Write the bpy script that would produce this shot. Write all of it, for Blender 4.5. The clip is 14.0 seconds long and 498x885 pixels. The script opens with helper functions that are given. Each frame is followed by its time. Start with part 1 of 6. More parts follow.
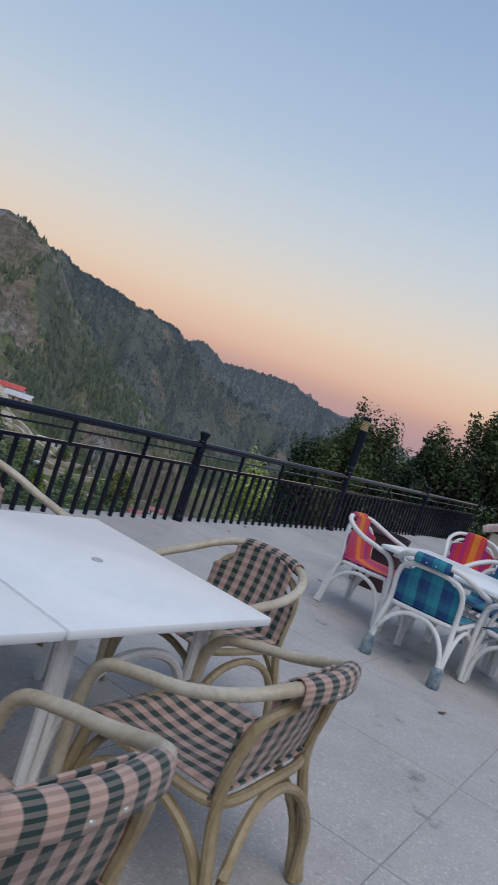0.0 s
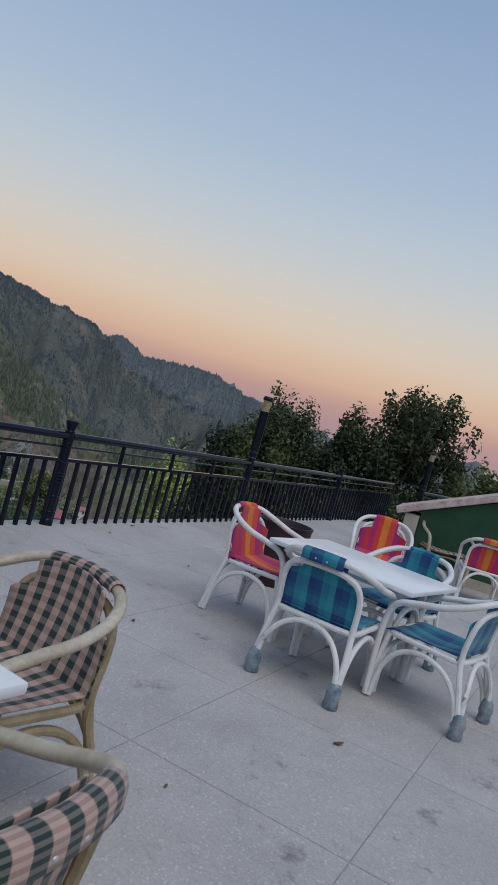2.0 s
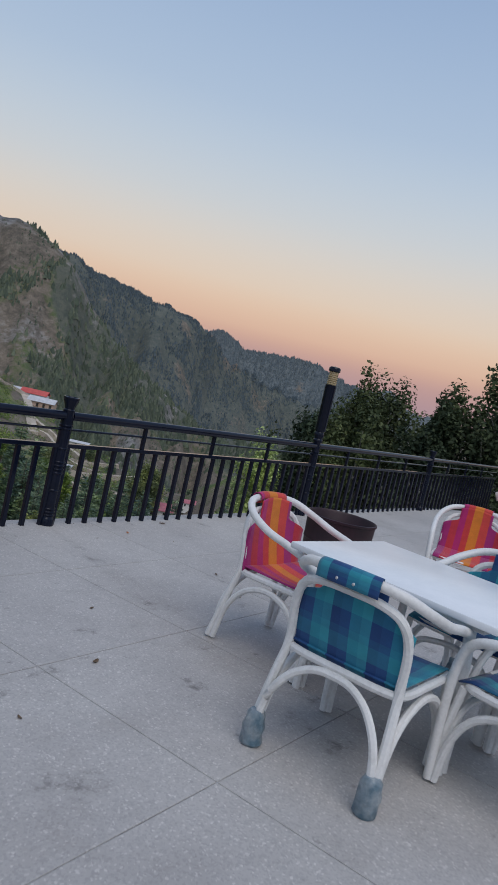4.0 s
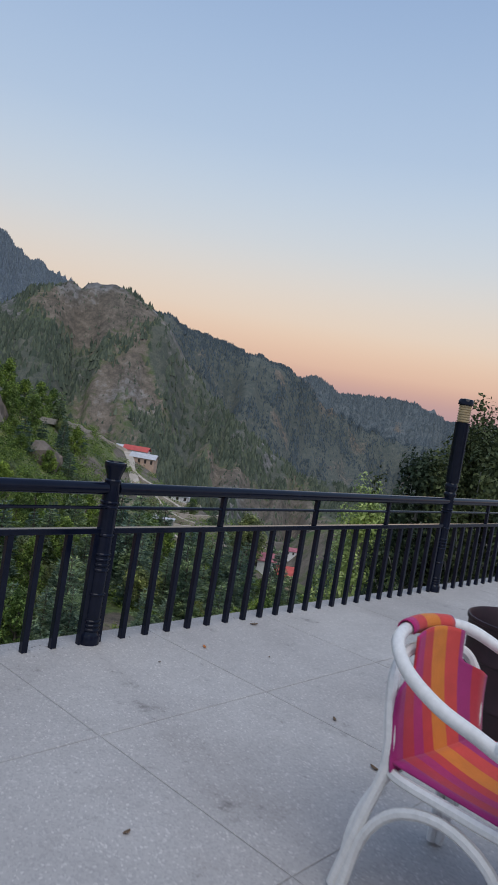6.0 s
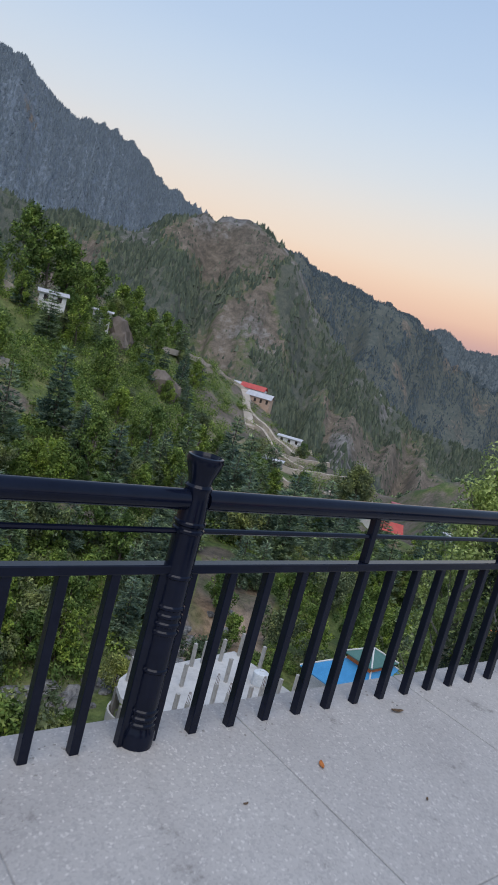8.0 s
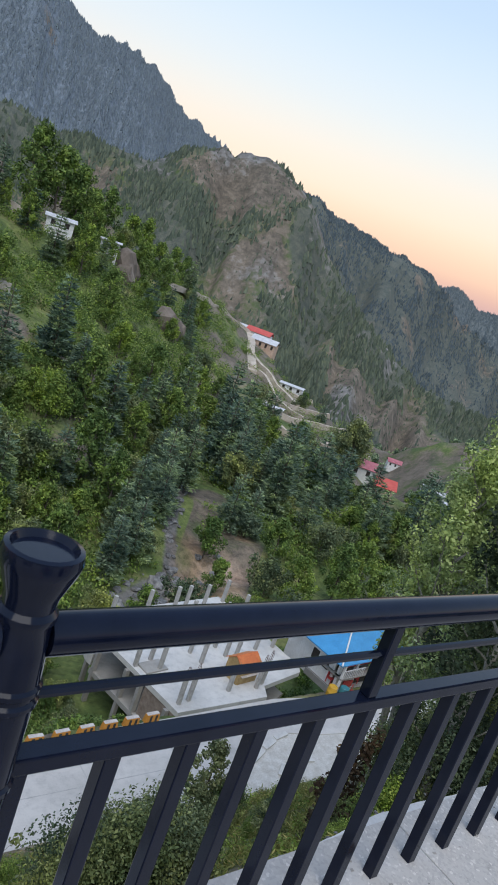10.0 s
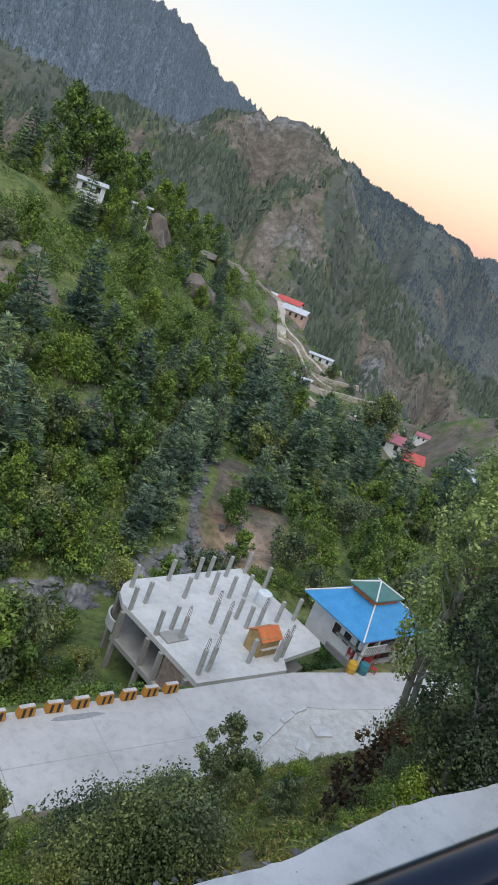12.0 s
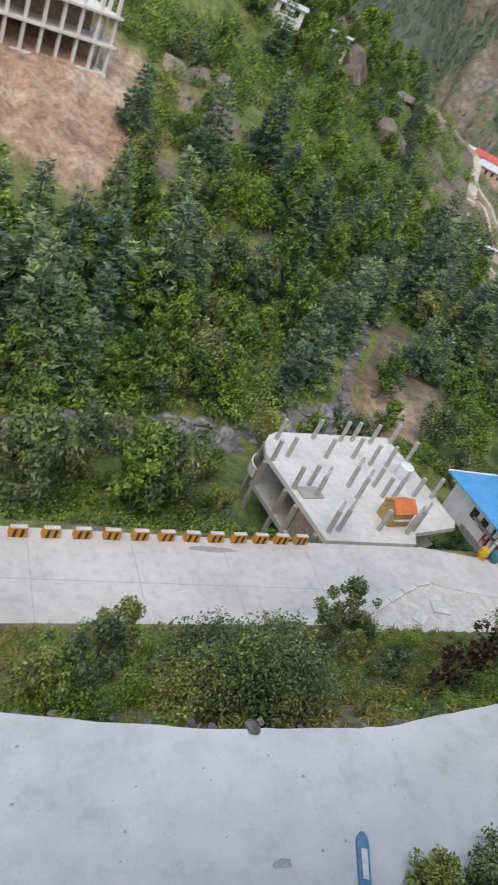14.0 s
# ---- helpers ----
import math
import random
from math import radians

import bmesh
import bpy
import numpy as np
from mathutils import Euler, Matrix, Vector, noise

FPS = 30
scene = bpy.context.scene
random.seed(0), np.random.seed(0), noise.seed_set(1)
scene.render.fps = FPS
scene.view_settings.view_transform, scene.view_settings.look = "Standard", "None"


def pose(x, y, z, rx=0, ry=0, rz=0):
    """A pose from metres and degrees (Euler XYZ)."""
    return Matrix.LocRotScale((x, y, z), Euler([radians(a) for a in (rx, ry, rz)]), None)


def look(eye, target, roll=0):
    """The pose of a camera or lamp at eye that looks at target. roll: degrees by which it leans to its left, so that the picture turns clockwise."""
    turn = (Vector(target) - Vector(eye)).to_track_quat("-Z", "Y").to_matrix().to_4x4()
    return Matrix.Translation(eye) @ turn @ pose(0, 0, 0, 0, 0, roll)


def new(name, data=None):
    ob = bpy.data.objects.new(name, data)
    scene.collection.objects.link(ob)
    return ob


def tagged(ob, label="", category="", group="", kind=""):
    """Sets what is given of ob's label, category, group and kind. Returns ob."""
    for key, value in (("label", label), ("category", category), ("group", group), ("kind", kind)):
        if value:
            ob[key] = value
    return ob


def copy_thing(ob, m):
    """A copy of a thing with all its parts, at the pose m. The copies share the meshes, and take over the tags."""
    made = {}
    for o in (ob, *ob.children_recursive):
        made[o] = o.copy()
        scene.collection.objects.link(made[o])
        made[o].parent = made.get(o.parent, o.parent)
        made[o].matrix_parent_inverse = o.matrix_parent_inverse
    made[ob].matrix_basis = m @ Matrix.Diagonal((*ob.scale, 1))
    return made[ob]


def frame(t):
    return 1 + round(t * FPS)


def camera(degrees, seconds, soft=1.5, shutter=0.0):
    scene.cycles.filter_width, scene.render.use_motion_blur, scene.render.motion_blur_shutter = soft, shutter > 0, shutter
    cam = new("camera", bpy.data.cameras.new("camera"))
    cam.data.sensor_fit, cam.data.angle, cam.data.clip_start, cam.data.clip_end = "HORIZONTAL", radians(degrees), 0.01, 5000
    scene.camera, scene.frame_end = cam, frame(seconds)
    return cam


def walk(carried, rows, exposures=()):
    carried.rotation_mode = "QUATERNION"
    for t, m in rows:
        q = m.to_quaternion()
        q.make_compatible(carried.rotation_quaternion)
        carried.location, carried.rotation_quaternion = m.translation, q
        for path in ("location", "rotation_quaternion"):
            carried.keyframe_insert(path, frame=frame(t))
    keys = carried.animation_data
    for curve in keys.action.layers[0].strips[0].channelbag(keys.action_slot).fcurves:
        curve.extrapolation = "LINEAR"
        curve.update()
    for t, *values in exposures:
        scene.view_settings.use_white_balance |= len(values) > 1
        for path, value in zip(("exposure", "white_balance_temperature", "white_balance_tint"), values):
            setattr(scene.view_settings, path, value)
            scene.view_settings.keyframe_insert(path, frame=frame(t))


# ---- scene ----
cam = camera(37.96, 14.0, soft=1.6, shutter=0.25)
PATH = [
    (0, -6.576, -4.7474, 1.5066, 86.894, -18.546, -56.656),
    (0.5, -6.3662, -4.7693, 1.5039, 86.966, -18.514, -61.057),
    (1, -6.0833, -4.7937, 1.515, 87.766, -17.758, -62.814),
    (1.5, -5.8167, -4.7177, 1.5268, 88.19, -16.503, -63.441),
    (2, -5.4941, -4.6462, 1.5309, 87.997, -15.502, -62.867),
    (4.5, -3.5249, -4.1922, 1.467, 85.386, -12.24, -52.022),
    (5, -3.1935, -3.9125, 1.4637, 86.255, -11.21, -49.764),
    (5.5, -2.8159, -3.6602, 1.4685, 86.872, -10.46, -48.138),
    (6, -2.495, -3.2815, 1.4588, 87.359, -9.365, -46.867),
    (6.5, -2.2115, -2.9145, 1.474, 87.47, -8.517, -45.278),
    (7, -1.9072, -2.5711, 1.4789, 87.098, -8.479, -42.173),
    (7.5, -1.642, -2.2249, 1.4635, 83.735, -10.902, -39.297),
    (8, -1.3791, -1.8726, 1.482, 80.871, -14.501, -37.086),
    (8.5, -1.0537, -1.5424, 1.4855, 78.942, -17.719, -35.2),
    (9, -0.7966, -1.2519, 1.4816, 78.024, -18.357, -36.46),
    (11.5, -0.0991, -0.5098, 1.5766, 73.597, -19.001, -35.012),
    (12, 0.0423, -0.3074, 1.5501, 72.92, -19.725, -33.565),
    (12.5, 0.1684, -0.1266, 1.5049, 72.152, -18.266, -34.193),
    (13, 0.2724, -0.1947, 1.5277, 69.857, -17.565, -33.495),
    (13.5, 0.3075, -0.1938, 1.5616, 63.09, -20.747, -26.664),
    (14, 0.2494, 0.0711, 1.6008, 56.142, -21.923, -18.117),
]
import functools
EXPOSURES = [(0.0, -0.38, 6350, 9), (2.2, -0.52, 6350, 8), (5.0, -0.36, 6300, 9), (7.0, -0.28, 6250, 9), (8.5, -0.06, 6300, 9), (9.2, 0.07, 6350, 9), (11.3, 0.2, 6250, 0), (12.2, 0.24, 6500, 7), (14.0, 0.52, 7200, 9)]
walk(cam, [(t, pose(x, y, z, a, b, c)) for t, x, y, z, a, b, c in PATH], EXPOSURES)


# ---- world and light: clear dusk sky, warm band over the western ridge ----
def sky():
    w = bpy.data.worlds.new("sky")
    scene.world = w
    w.use_nodes = True
    nt = w.node_tree
    nt.nodes.clear()
    out = nt.nodes.new("ShaderNodeOutputWorld")
    bg = nt.nodes.new("ShaderNodeBackground")
    co = nt.nodes.new("ShaderNodeTexCoord")
    sep = nt.nodes.new("ShaderNodeSeparateXYZ")
    nt.links.new(co.outputs["Generated"], sep.inputs[0])
    asin = nt.nodes.new("ShaderNodeMath")
    asin.operation = "ARCSINE"
    nt.links.new(sep.outputs["Z"], asin.inputs[0])
    half = nt.nodes.new("ShaderNodeMath")
    half.operation = "MULTIPLY"
    half.inputs[1].default_value = 2 / math.pi
    nt.links.new(asin.outputs[0], half.inputs[0])
    # towards the set sun
    dot = nt.nodes.new("ShaderNodeVectorMath")
    dot.operation = "DOT_PRODUCT"
    a = radians(WEST)
    dot.inputs[1].default_value = (math.cos(a), math.sin(a), 0)
    nt.links.new(co.outputs["Generated"], dot.inputs[0])
    side = nt.nodes.new("ShaderNodeMapRange")
    side.interpolation_type = "SMOOTHSTEP"
    side.inputs["From Min"].default_value = -0.3
    side.inputs["From Max"].default_value = 1.0
    nt.links.new(dot.outputs["Value"], side.inputs["Value"])

    def ramp(stops):
        r = nt.nodes.new("ShaderNodeValToRGB")
        r.color_ramp.interpolation = "B_SPLINE"
        els = r.color_ramp.elements
        while len(els) < len(stops):
            els.new(0.5)
        for e, (p, c) in zip(els, stops):
            e.position, e.color = p, (*c, 1)
        nt.links.new(half.outputs[0], r.inputs[0])
        return r
    warm = ramp([(d / 90, c) for d, c in SKY_WEST])
    cool = ramp([(d / 90, c) for d, c in SKY_EAST])
    mix = nt.nodes.new("ShaderNodeMix")
    mix.data_type = "RGBA"
    nt.links.new(side.outputs[0], mix.inputs["Factor"])
    nt.links.new(cool.outputs[0], mix.inputs["A"])
    nt.links.new(warm.outputs[0], mix.inputs["B"])
    nt.links.new(mix.outputs["Result"], bg.inputs["Color"])
    bg.inputs["Strength"].default_value = 1.1
    nt.links.new(bg.outputs[0], out.inputs[0])


WEST = 28
# elevation in degrees, linear colour
SKY_WEST = [(0, (0.478, 0.330, 0.382)), (2.5, (0.620, 0.375, 0.355)), (4.2, (0.880, 0.550, 0.385)), (7.4, (0.955, 0.760, 0.575)), (13, (0.720, 0.772, 0.806)),
            (20, (0.522, 0.652, 0.835)), (32, (0.331, 0.466, 0.710)), (48, (0.221, 0.330, 0.572)), (90, (0.184, 0.272, 0.488))]
SKY_EAST = [(0, (0.386, 0.407, 0.551)), (6, (0.506, 0.504, 0.594)), (15, (0.515, 0.601, 0.763)), (30, (0.386, 0.514, 0.742)), (90, (0.239, 0.349, 0.572))]
sky()
# broad fill lamp added from the terrace side; the sun itself has set
dusk_fill = new("fill_sun", bpy.data.lights.new("fill_sun", "SUN"))
dusk_fill.data.energy, dusk_fill.data.angle, dusk_fill.data.color = 1.85, radians(52), (1.0, 0.92, 0.85)
dusk_fill.matrix_world = look((0, 0, 50), (0.38 * 50, 0.5 * 50, 0))


# ---- materials ----
def material(name, rough=0.6, metal=0.0):
    m = bpy.data.materials.new(name)
    m.use_nodes = True
    b = m.node_tree.nodes["Principled BSDF"]
    b.inputs["Roughness"].default_value, b.inputs["Metallic"].default_value = rough, metal
    return m, m.node_tree, b


def n_noise(nt, scale, detail=4, rough=0.6, vec=None, kind="Object"):
    n = nt.nodes.new("ShaderNodeTexNoise")
    n.inputs["Scale"].default_value, n.inputs["Detail"].default_value, n.inputs["Roughness"].default_value = scale, detail, rough
    if vec is None:
        co = nt.nodes.new("ShaderNodeTexCoord")
        vec = co.outputs[kind]
    nt.links.new(vec, n.inputs["Vector"])
    return n.outputs["Fac"]


def n_ramp(nt, fac, stops):
    r = nt.nodes.new("ShaderNodeValToRGB")
    els = r.color_ramp.elements
    while len(els) < len(stops):
        els.new(0.5)
    for e, (p, c) in zip(els, stops):
        e.position, e.color = p, (*(c if len(c) == 3 else c), 1)
    nt.links.new(fac, r.inputs[0])
    return r.outputs[0]


def n_mix(nt, fac, a, b, mode="MIX"):
    x = nt.nodes.new("ShaderNodeMix")
    x.data_type, x.blend_type = "RGBA", mode
    for key, v in (("Factor", fac), ("A", a), ("B", b)):
        if isinstance(v, (int, float)):
            x.inputs[key].default_value = v
        elif isinstance(v, tuple):
            x.inputs[key].default_value = (*v, 1)
        else:
            nt.links.new(v, x.inputs[key])
    return x.outputs["Result"]


def n_bump(nt, b, height, strength, distance):
    k = nt.nodes.new("ShaderNodeBump")
    k.inputs["Strength"].default_value, k.inputs["Distance"].default_value = strength, distance
    nt.links.new(height, k.inputs["Height"])
    nt.links.new(k.outputs[0], b.inputs["Normal"])


def surface(name, c1, c2, scale=6, fine=60, rough=0.6, metal=0.0, bump=0.2, depth=0.003, kind="Object", low=0.35, high=0.65, each=0.0, grain_depth=0.18):
    """Two-tone surface with broad stains and fine grain."""
    m, nt, b = material(name, rough, metal)
    big = n_noise(nt, scale, 5, kind=kind)
    small = n_noise(nt, fine, 3, kind=kind)
    col = n_ramp(nt, big, [(low, c1), (high, c2)])
    grain = n_ramp(nt, small, [(0.3, (1 - grain_depth,) * 3), (0.7, (1 + grain_depth * 0.5,) * 3)])
    col = n_mix(nt, 1.0, col, grain, "MULTIPLY")
    if each:
        info = nt.nodes.new("ShaderNodeObjectInfo")
        v = n_ramp(nt, info.outputs["Random"], [(0, (1 - each,) * 3), (1, (1 + each * 0.5,) * 3)])
        col = n_mix(nt, 1.0, col, v, "MULTIPLY")
    nt.links.new(col, b.inputs["Base Color"])
    n_bump(nt, b, small, bump, depth)
    return m


def terrazzo():
    """Pale floor cement with crushed marble chips, worn and stained."""
    m, nt, b = material("terrazzo", 0.72)
    where = nt.nodes.new("ShaderNodeNewGeometry").outputs["Position"]
    big = n_noise(nt, 0.7, 6, 0.65, where)
    blot = n_noise(nt, 2.6, 9, 0.72, where)
    smear = n_noise(nt, 0.9, 7, 0.75, where)
    scuff = n_noise(nt, 9.0, 6, 0.7, where)
    co = nt.nodes.new("ShaderNodeTexCoord")
    vo = nt.nodes.new("ShaderNodeTexVoronoi")
    vo.inputs["Scale"].default_value = 120
    nt.links.new(co.outputs["Object"], vo.inputs["Vector"])
    chip = n_ramp(nt, vo.outputs["Color"], [(0.2, (0.84, 0.84, 0.85)), (0.45, (0.97, 0.97, 0.97)), (0.78, (1.0, 1.0, 1.0)), (0.9, (1.32, 1.32, 1.31))])
    col = n_ramp(nt, big, [(0.32, (0.395, 0.372, 0.357)), (0.5, (0.45, 0.426, 0.408)), (0.66, (0.50, 0.476, 0.455))])
    dirt = n_ramp(nt, blot, [(0.315, (0.36, 0.355, 0.35)), (0.355, (0.64, 0.635, 0.63)), (0.395, (0.95, 0.95, 0.95)), (0.46, (1, 1, 1))])
    col = n_mix(nt, 0.8, col, dirt, "MULTIPLY")
    col = n_mix(nt, 0.8, col, n_ramp(nt, smear, [(0.36, (0.86, 0.85, 0.84)), (0.46, (0.97, 0.97, 0.97)), (0.60, (1.04, 1.04, 1.04))]), "MULTIPLY")
    col = n_mix(nt, 0.7, col, n_ramp(nt, scuff, [(0.30, (0.55, 0.55, 0.55)), (0.37, (0.97, 0.97, 0.97)), (0.45, (1, 1, 1))]), "MULTIPLY")
    col = n_mix(nt, 0.9, col, chip, "MULTIPLY")
    info = nt.nodes.new("ShaderNodeObjectInfo")
    v = n_ramp(nt, info.outputs["Random"], [(0, (0.98, 0.98, 0.98)), (1, (1.015, 1.015, 1.01))])
    col = n_mix(nt, 1.0, col, v, "MULTIPLY")
    nt.links.new(col, b.inputs["Base Color"])
    n_bump(nt, b, vo.outputs["Distance"], 0.25, 0.002)
    return m


def concrete(name, c, stain=0.25, joint=None):
    m, nt, b = material(name, 0.85)
    big = n_noise(nt, 0.22, 7, 0.68)
    mid = n_noise(nt, 1.7, 6, 0.7)
    fine = n_noise(nt, 14, 4, 0.7)
    d = 1 - stain
    col = n_ramp(nt, big, [(0.34, tuple(k * d for k in c)), (0.6, c)])
    col = n_mix(nt, 0.8, col, n_ramp(nt, mid, [(0.3, (0.78, 0.78, 0.79)), (0.5, (1, 1, 1)), (0.72, (1.07, 1.06, 1.05))]), "MULTIPLY")
    col = n_mix(nt, 0.7, col, n_ramp(nt, fine, [(0.28, (0.72, 0.72, 0.72)), (0.42, (1, 1, 1))]), "MULTIPLY")
    nt.links.new(col, b.inputs["Base Color"])
    n_bump(nt, b, fine, 0.3, 0.01)
    return m


def paint_metal():
    """Dark navy gloss paint over iron, slightly chipped and dusty."""
    m, nt, b = material("navy_paint", 0.33)
    big = n_noise(nt, 9, 5)
    fine = n_noise(nt, 55, 5, 0.7)
    col = n_ramp(nt, big, [(0.3, (0.004, 0.006, 0.015)), (0.7, (0.008, 0.011, 0.025))])
    chip = n_ramp(nt, fine, [(0.74, (0, 0, 0)), (0.78, (1, 1, 1))])
    col = n_mix(nt, chip, col, (0.07, 0.07, 0.08))
    nt.links.new(col, b.inputs["Base Color"])
    b.inputs["Specular IOR Level"].default_value = 0.24
    r = n_ramp(nt, big, [(0.3, (0.07, 0.07, 0.07)), (0.7, (0.17, 0.17, 0.17))])
    nt.links.new(r, b.inputs["Roughness"])
    n_bump(nt, b, big, 0.12, 0.004)
    return m


def fabric(name, bands_x, bands_y=None, mix=0.5):
    """Woven sling. bands: (position 0..1, colour) across the UV; a second set across the other way gives checks."""
    m, nt, b = material(name, 0.85)
    uv = nt.nodes.new("ShaderNodeUVMap")
    sep = nt.nodes.new("ShaderNodeSeparateXYZ")
    nt.links.new(uv.outputs[0], sep.inputs[0])

    def stripes(axis, bands, per):
        fr = nt.nodes.new("ShaderNodeMath")
        fr.operation = "MULTIPLY"
        fr.inputs[1].default_value = per
        nt.links.new(sep.outputs[axis], fr.inputs[0])
        f2 = nt.nodes.new("ShaderNodeMath")
        f2.operation = "FRACT"
        nt.links.new(fr.outputs[0], f2.inputs[0])
        r = nt.nodes.new("ShaderNodeValToRGB")
        r.color_ramp.interpolation = "CONSTANT"
        els = r.color_ramp.elements
        while len(els) < len(bands):
            els.new(0.5)
        for e, (p, c) in zip(els, bands):
            e.position, e.color = p, (*c, 1)
        nt.links.new(f2.outputs[0], r.inputs[0])
        return r.outputs[0]
    col = stripes("X", *bands_x)
    if bands_y:
        col = n_mix(nt, mix, col, stripes("Y", *bands_y))
    wear = n_noise(nt, 7, 5, kind="UV")
    col = n_mix(nt, 0.6, col, n_ramp(nt, wear, [(0.3, (0.8, 0.8, 0.8)), (0.65, (1.08, 1.08, 1.08))]), "MULTIPLY")
    weave = nt.nodes.new("ShaderNodeTexChecker")
    weave.inputs["Scale"].default_value = 260
    nt.links.new(uv.outputs[0], weave.inputs["Vector"])
    col = n_mix(nt, 0.22, col, n_ramp(nt, weave.outputs["Fac"], [(0, (0.7, 0.7, 0.7)), (1, (1.1, 1.1, 1.1))]), "MULTIPLY")
    nt.links.new(col, b.inputs["Base Color"])
    n_bump(nt, b, weave.outputs["Fac"], 0.2, 0.001)
    b.inputs["Sheen Weight"].default_value = 0.15
    return m


def leaves(name, c1, c2, c3, vary=1.0):
    m, nt, b = material(name, 0.55)
    geo = nt.nodes.new("ShaderNodeNewGeometry")
    info = nt.nodes.new("ShaderNodeObjectInfo")
    col = n_ramp(nt, geo.outputs["Random Per Island"], [(0.0, c1), (0.55, c2), (1.0, c3)])
    v = n_ramp(nt, info.outputs["Random"], [(0, (0.66, 0.74, 0.80)), (0.5, (1, 1, 1)), (1, (1.32, 1.26, 0.95))])
    col = n_mix(nt, 1.0, col, v, "MULTIPLY")
    clump = n_noise(nt, 0.4, 4, 0.6, geo.outputs["Position"])
    col = n_mix(nt, vary, col, n_ramp(nt, clump, [(0.37, (0.5, 0.58, 0.62)), (0.5, (1, 1, 1)), (0.63, (1.5, 1.46, 1.02))]), "MULTIPLY")
    nt.links.new(col, b.inputs["Base Color"])
    b.inputs["Specular IOR Level"].default_value = 0.12
    through_leaf = nt.nodes.new("ShaderNodeBsdfTranslucent")
    nt.links.new(col, through_leaf.inputs["Color"])
    both = nt.nodes.new("ShaderNodeMixShader")
    both.inputs[0].default_value = 0.2
    nt.links.new(b.outputs[0], both.inputs[1])
    nt.links.new(through_leaf.outputs[0], both.inputs[2])
    nt.links.new(both.outputs[0], nt.nodes["Material Output"].inputs["Surface"])
    return m


def land():
    """Hill ground: grass, bare brown earth, grey rock and dark forest floor, by the cover attribute."""
    m, nt, b = material("hill_ground", 0.95)
    at = nt.nodes.new("ShaderNodeAttribute")
    at.attribute_name = "cover"
    sep = nt.nodes.new("ShaderNodeSeparateColor")
    nt.links.new(at.outputs["Color"], sep.inputs[0])
    co = nt.nodes.new("ShaderNodeTexCoord")
    wide = n_noise(nt, 0.012, 8, 0.7)
    mid = n_noise(nt, 0.09, 8, 0.72)
    fine = n_noise(nt, 1.1, 8, 0.75)
    grass = n_ramp(nt, mid, [(0.38, (0.075, 0.115, 0.03)), (0.5, (0.15, 0.185, 0.055)), (0.62, (0.27, 0.25, 0.105))])
    forest = n_ramp(nt, mid, [(0.38, (0.065, 0.08, 0.066)), (0.62, (0.125, 0.128, 0.098))])
    bare = n_ramp(nt, mid, [(0.38, (0.09, 0.08, 0.062)), (0.5, (0.15, 0.124, 0.098)), (0.64, (0.235, 0.197, 0.155))])
    rock = n_ramp(nt, mid, [(0.38, (0.07, 0.068, 0.066)), (0.62, (0.25, 0.24, 0.23))])

    def mask(ch, lo, hi):
        s = nt.nodes.new("ShaderNodeMath")
        s.operation = "ADD"
        nt.links.new(sep.outputs[ch], s.inputs[0])
        k = nt.nodes.new("ShaderNodeMath")
        k.operation = "MULTIPLY_ADD"
        nt.links.new(mid, k.inputs[0])
        k.inputs[1].default_value, k.inputs[2].default_value = 0.9, -0.45
        nt.links.new(k.outputs[0], s.inputs[1])
        r = nt.nodes.new("ShaderNodeMapRange")
        r.inputs["From Min"].default_value, r.inputs["From Max"].default_value = lo, hi
        nt.links.new(s.outputs[0], r.inputs["Value"])
        return r.outputs[0]
    haze = nt.nodes.new("ShaderNodeAttribute")
    haze.attribute_name = "haze_tint"
    # pale blue of distance haze, mixed into the far forest colour
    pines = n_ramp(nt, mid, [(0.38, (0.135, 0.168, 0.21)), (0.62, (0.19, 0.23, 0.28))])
    forest = n_mix(nt, haze.outputs["Fac"], forest, pines)
    col = n_mix(nt, mask("Blue", 0.35, 0.65), grass, forest)
    col = n_mix(nt, mask("Red", 0.4, 0.6), col, bare)
    col = n_mix(nt, mask("Green", 0.4, 0.6), col, rock)
    red_soil = n_ramp(nt, mid, [(0.38, (0.25, 0.155, 0.105)), (0.5, (0.41, 0.265, 0.19)), (0.62, (0.56, 0.43, 0.335))])
    col = n_mix(nt, at.outputs["Alpha"], col, red_soil)
    col = n_mix(nt, 0.8, col, n_ramp(nt, fine, [(0.38, (0.5, 0.52, 0.5)), (0.5, (1, 1, 1)), (0.62, (1.4, 1.38, 1.3))]), "MULTIPLY")
    col = n_mix(nt, 0.6, col, n_ramp(nt, wide, [(0.35, (0.75, 0.78, 0.8)), (0.65, (1.15, 1.1, 1.05))]), "MULTIPLY")
    nt.links.new(col, b.inputs["Base Color"])
    n_bump(nt, b, fine, 0.6, 0.4)
    return m


def glassy():
    m, nt, b = material("lamp_glass", 0.25)
    b.inputs["Base Color"].default_value = (0.55, 0.43, 0.25, 1)
    b.inputs["Transmission Weight"].default_value = 0.35
    return m


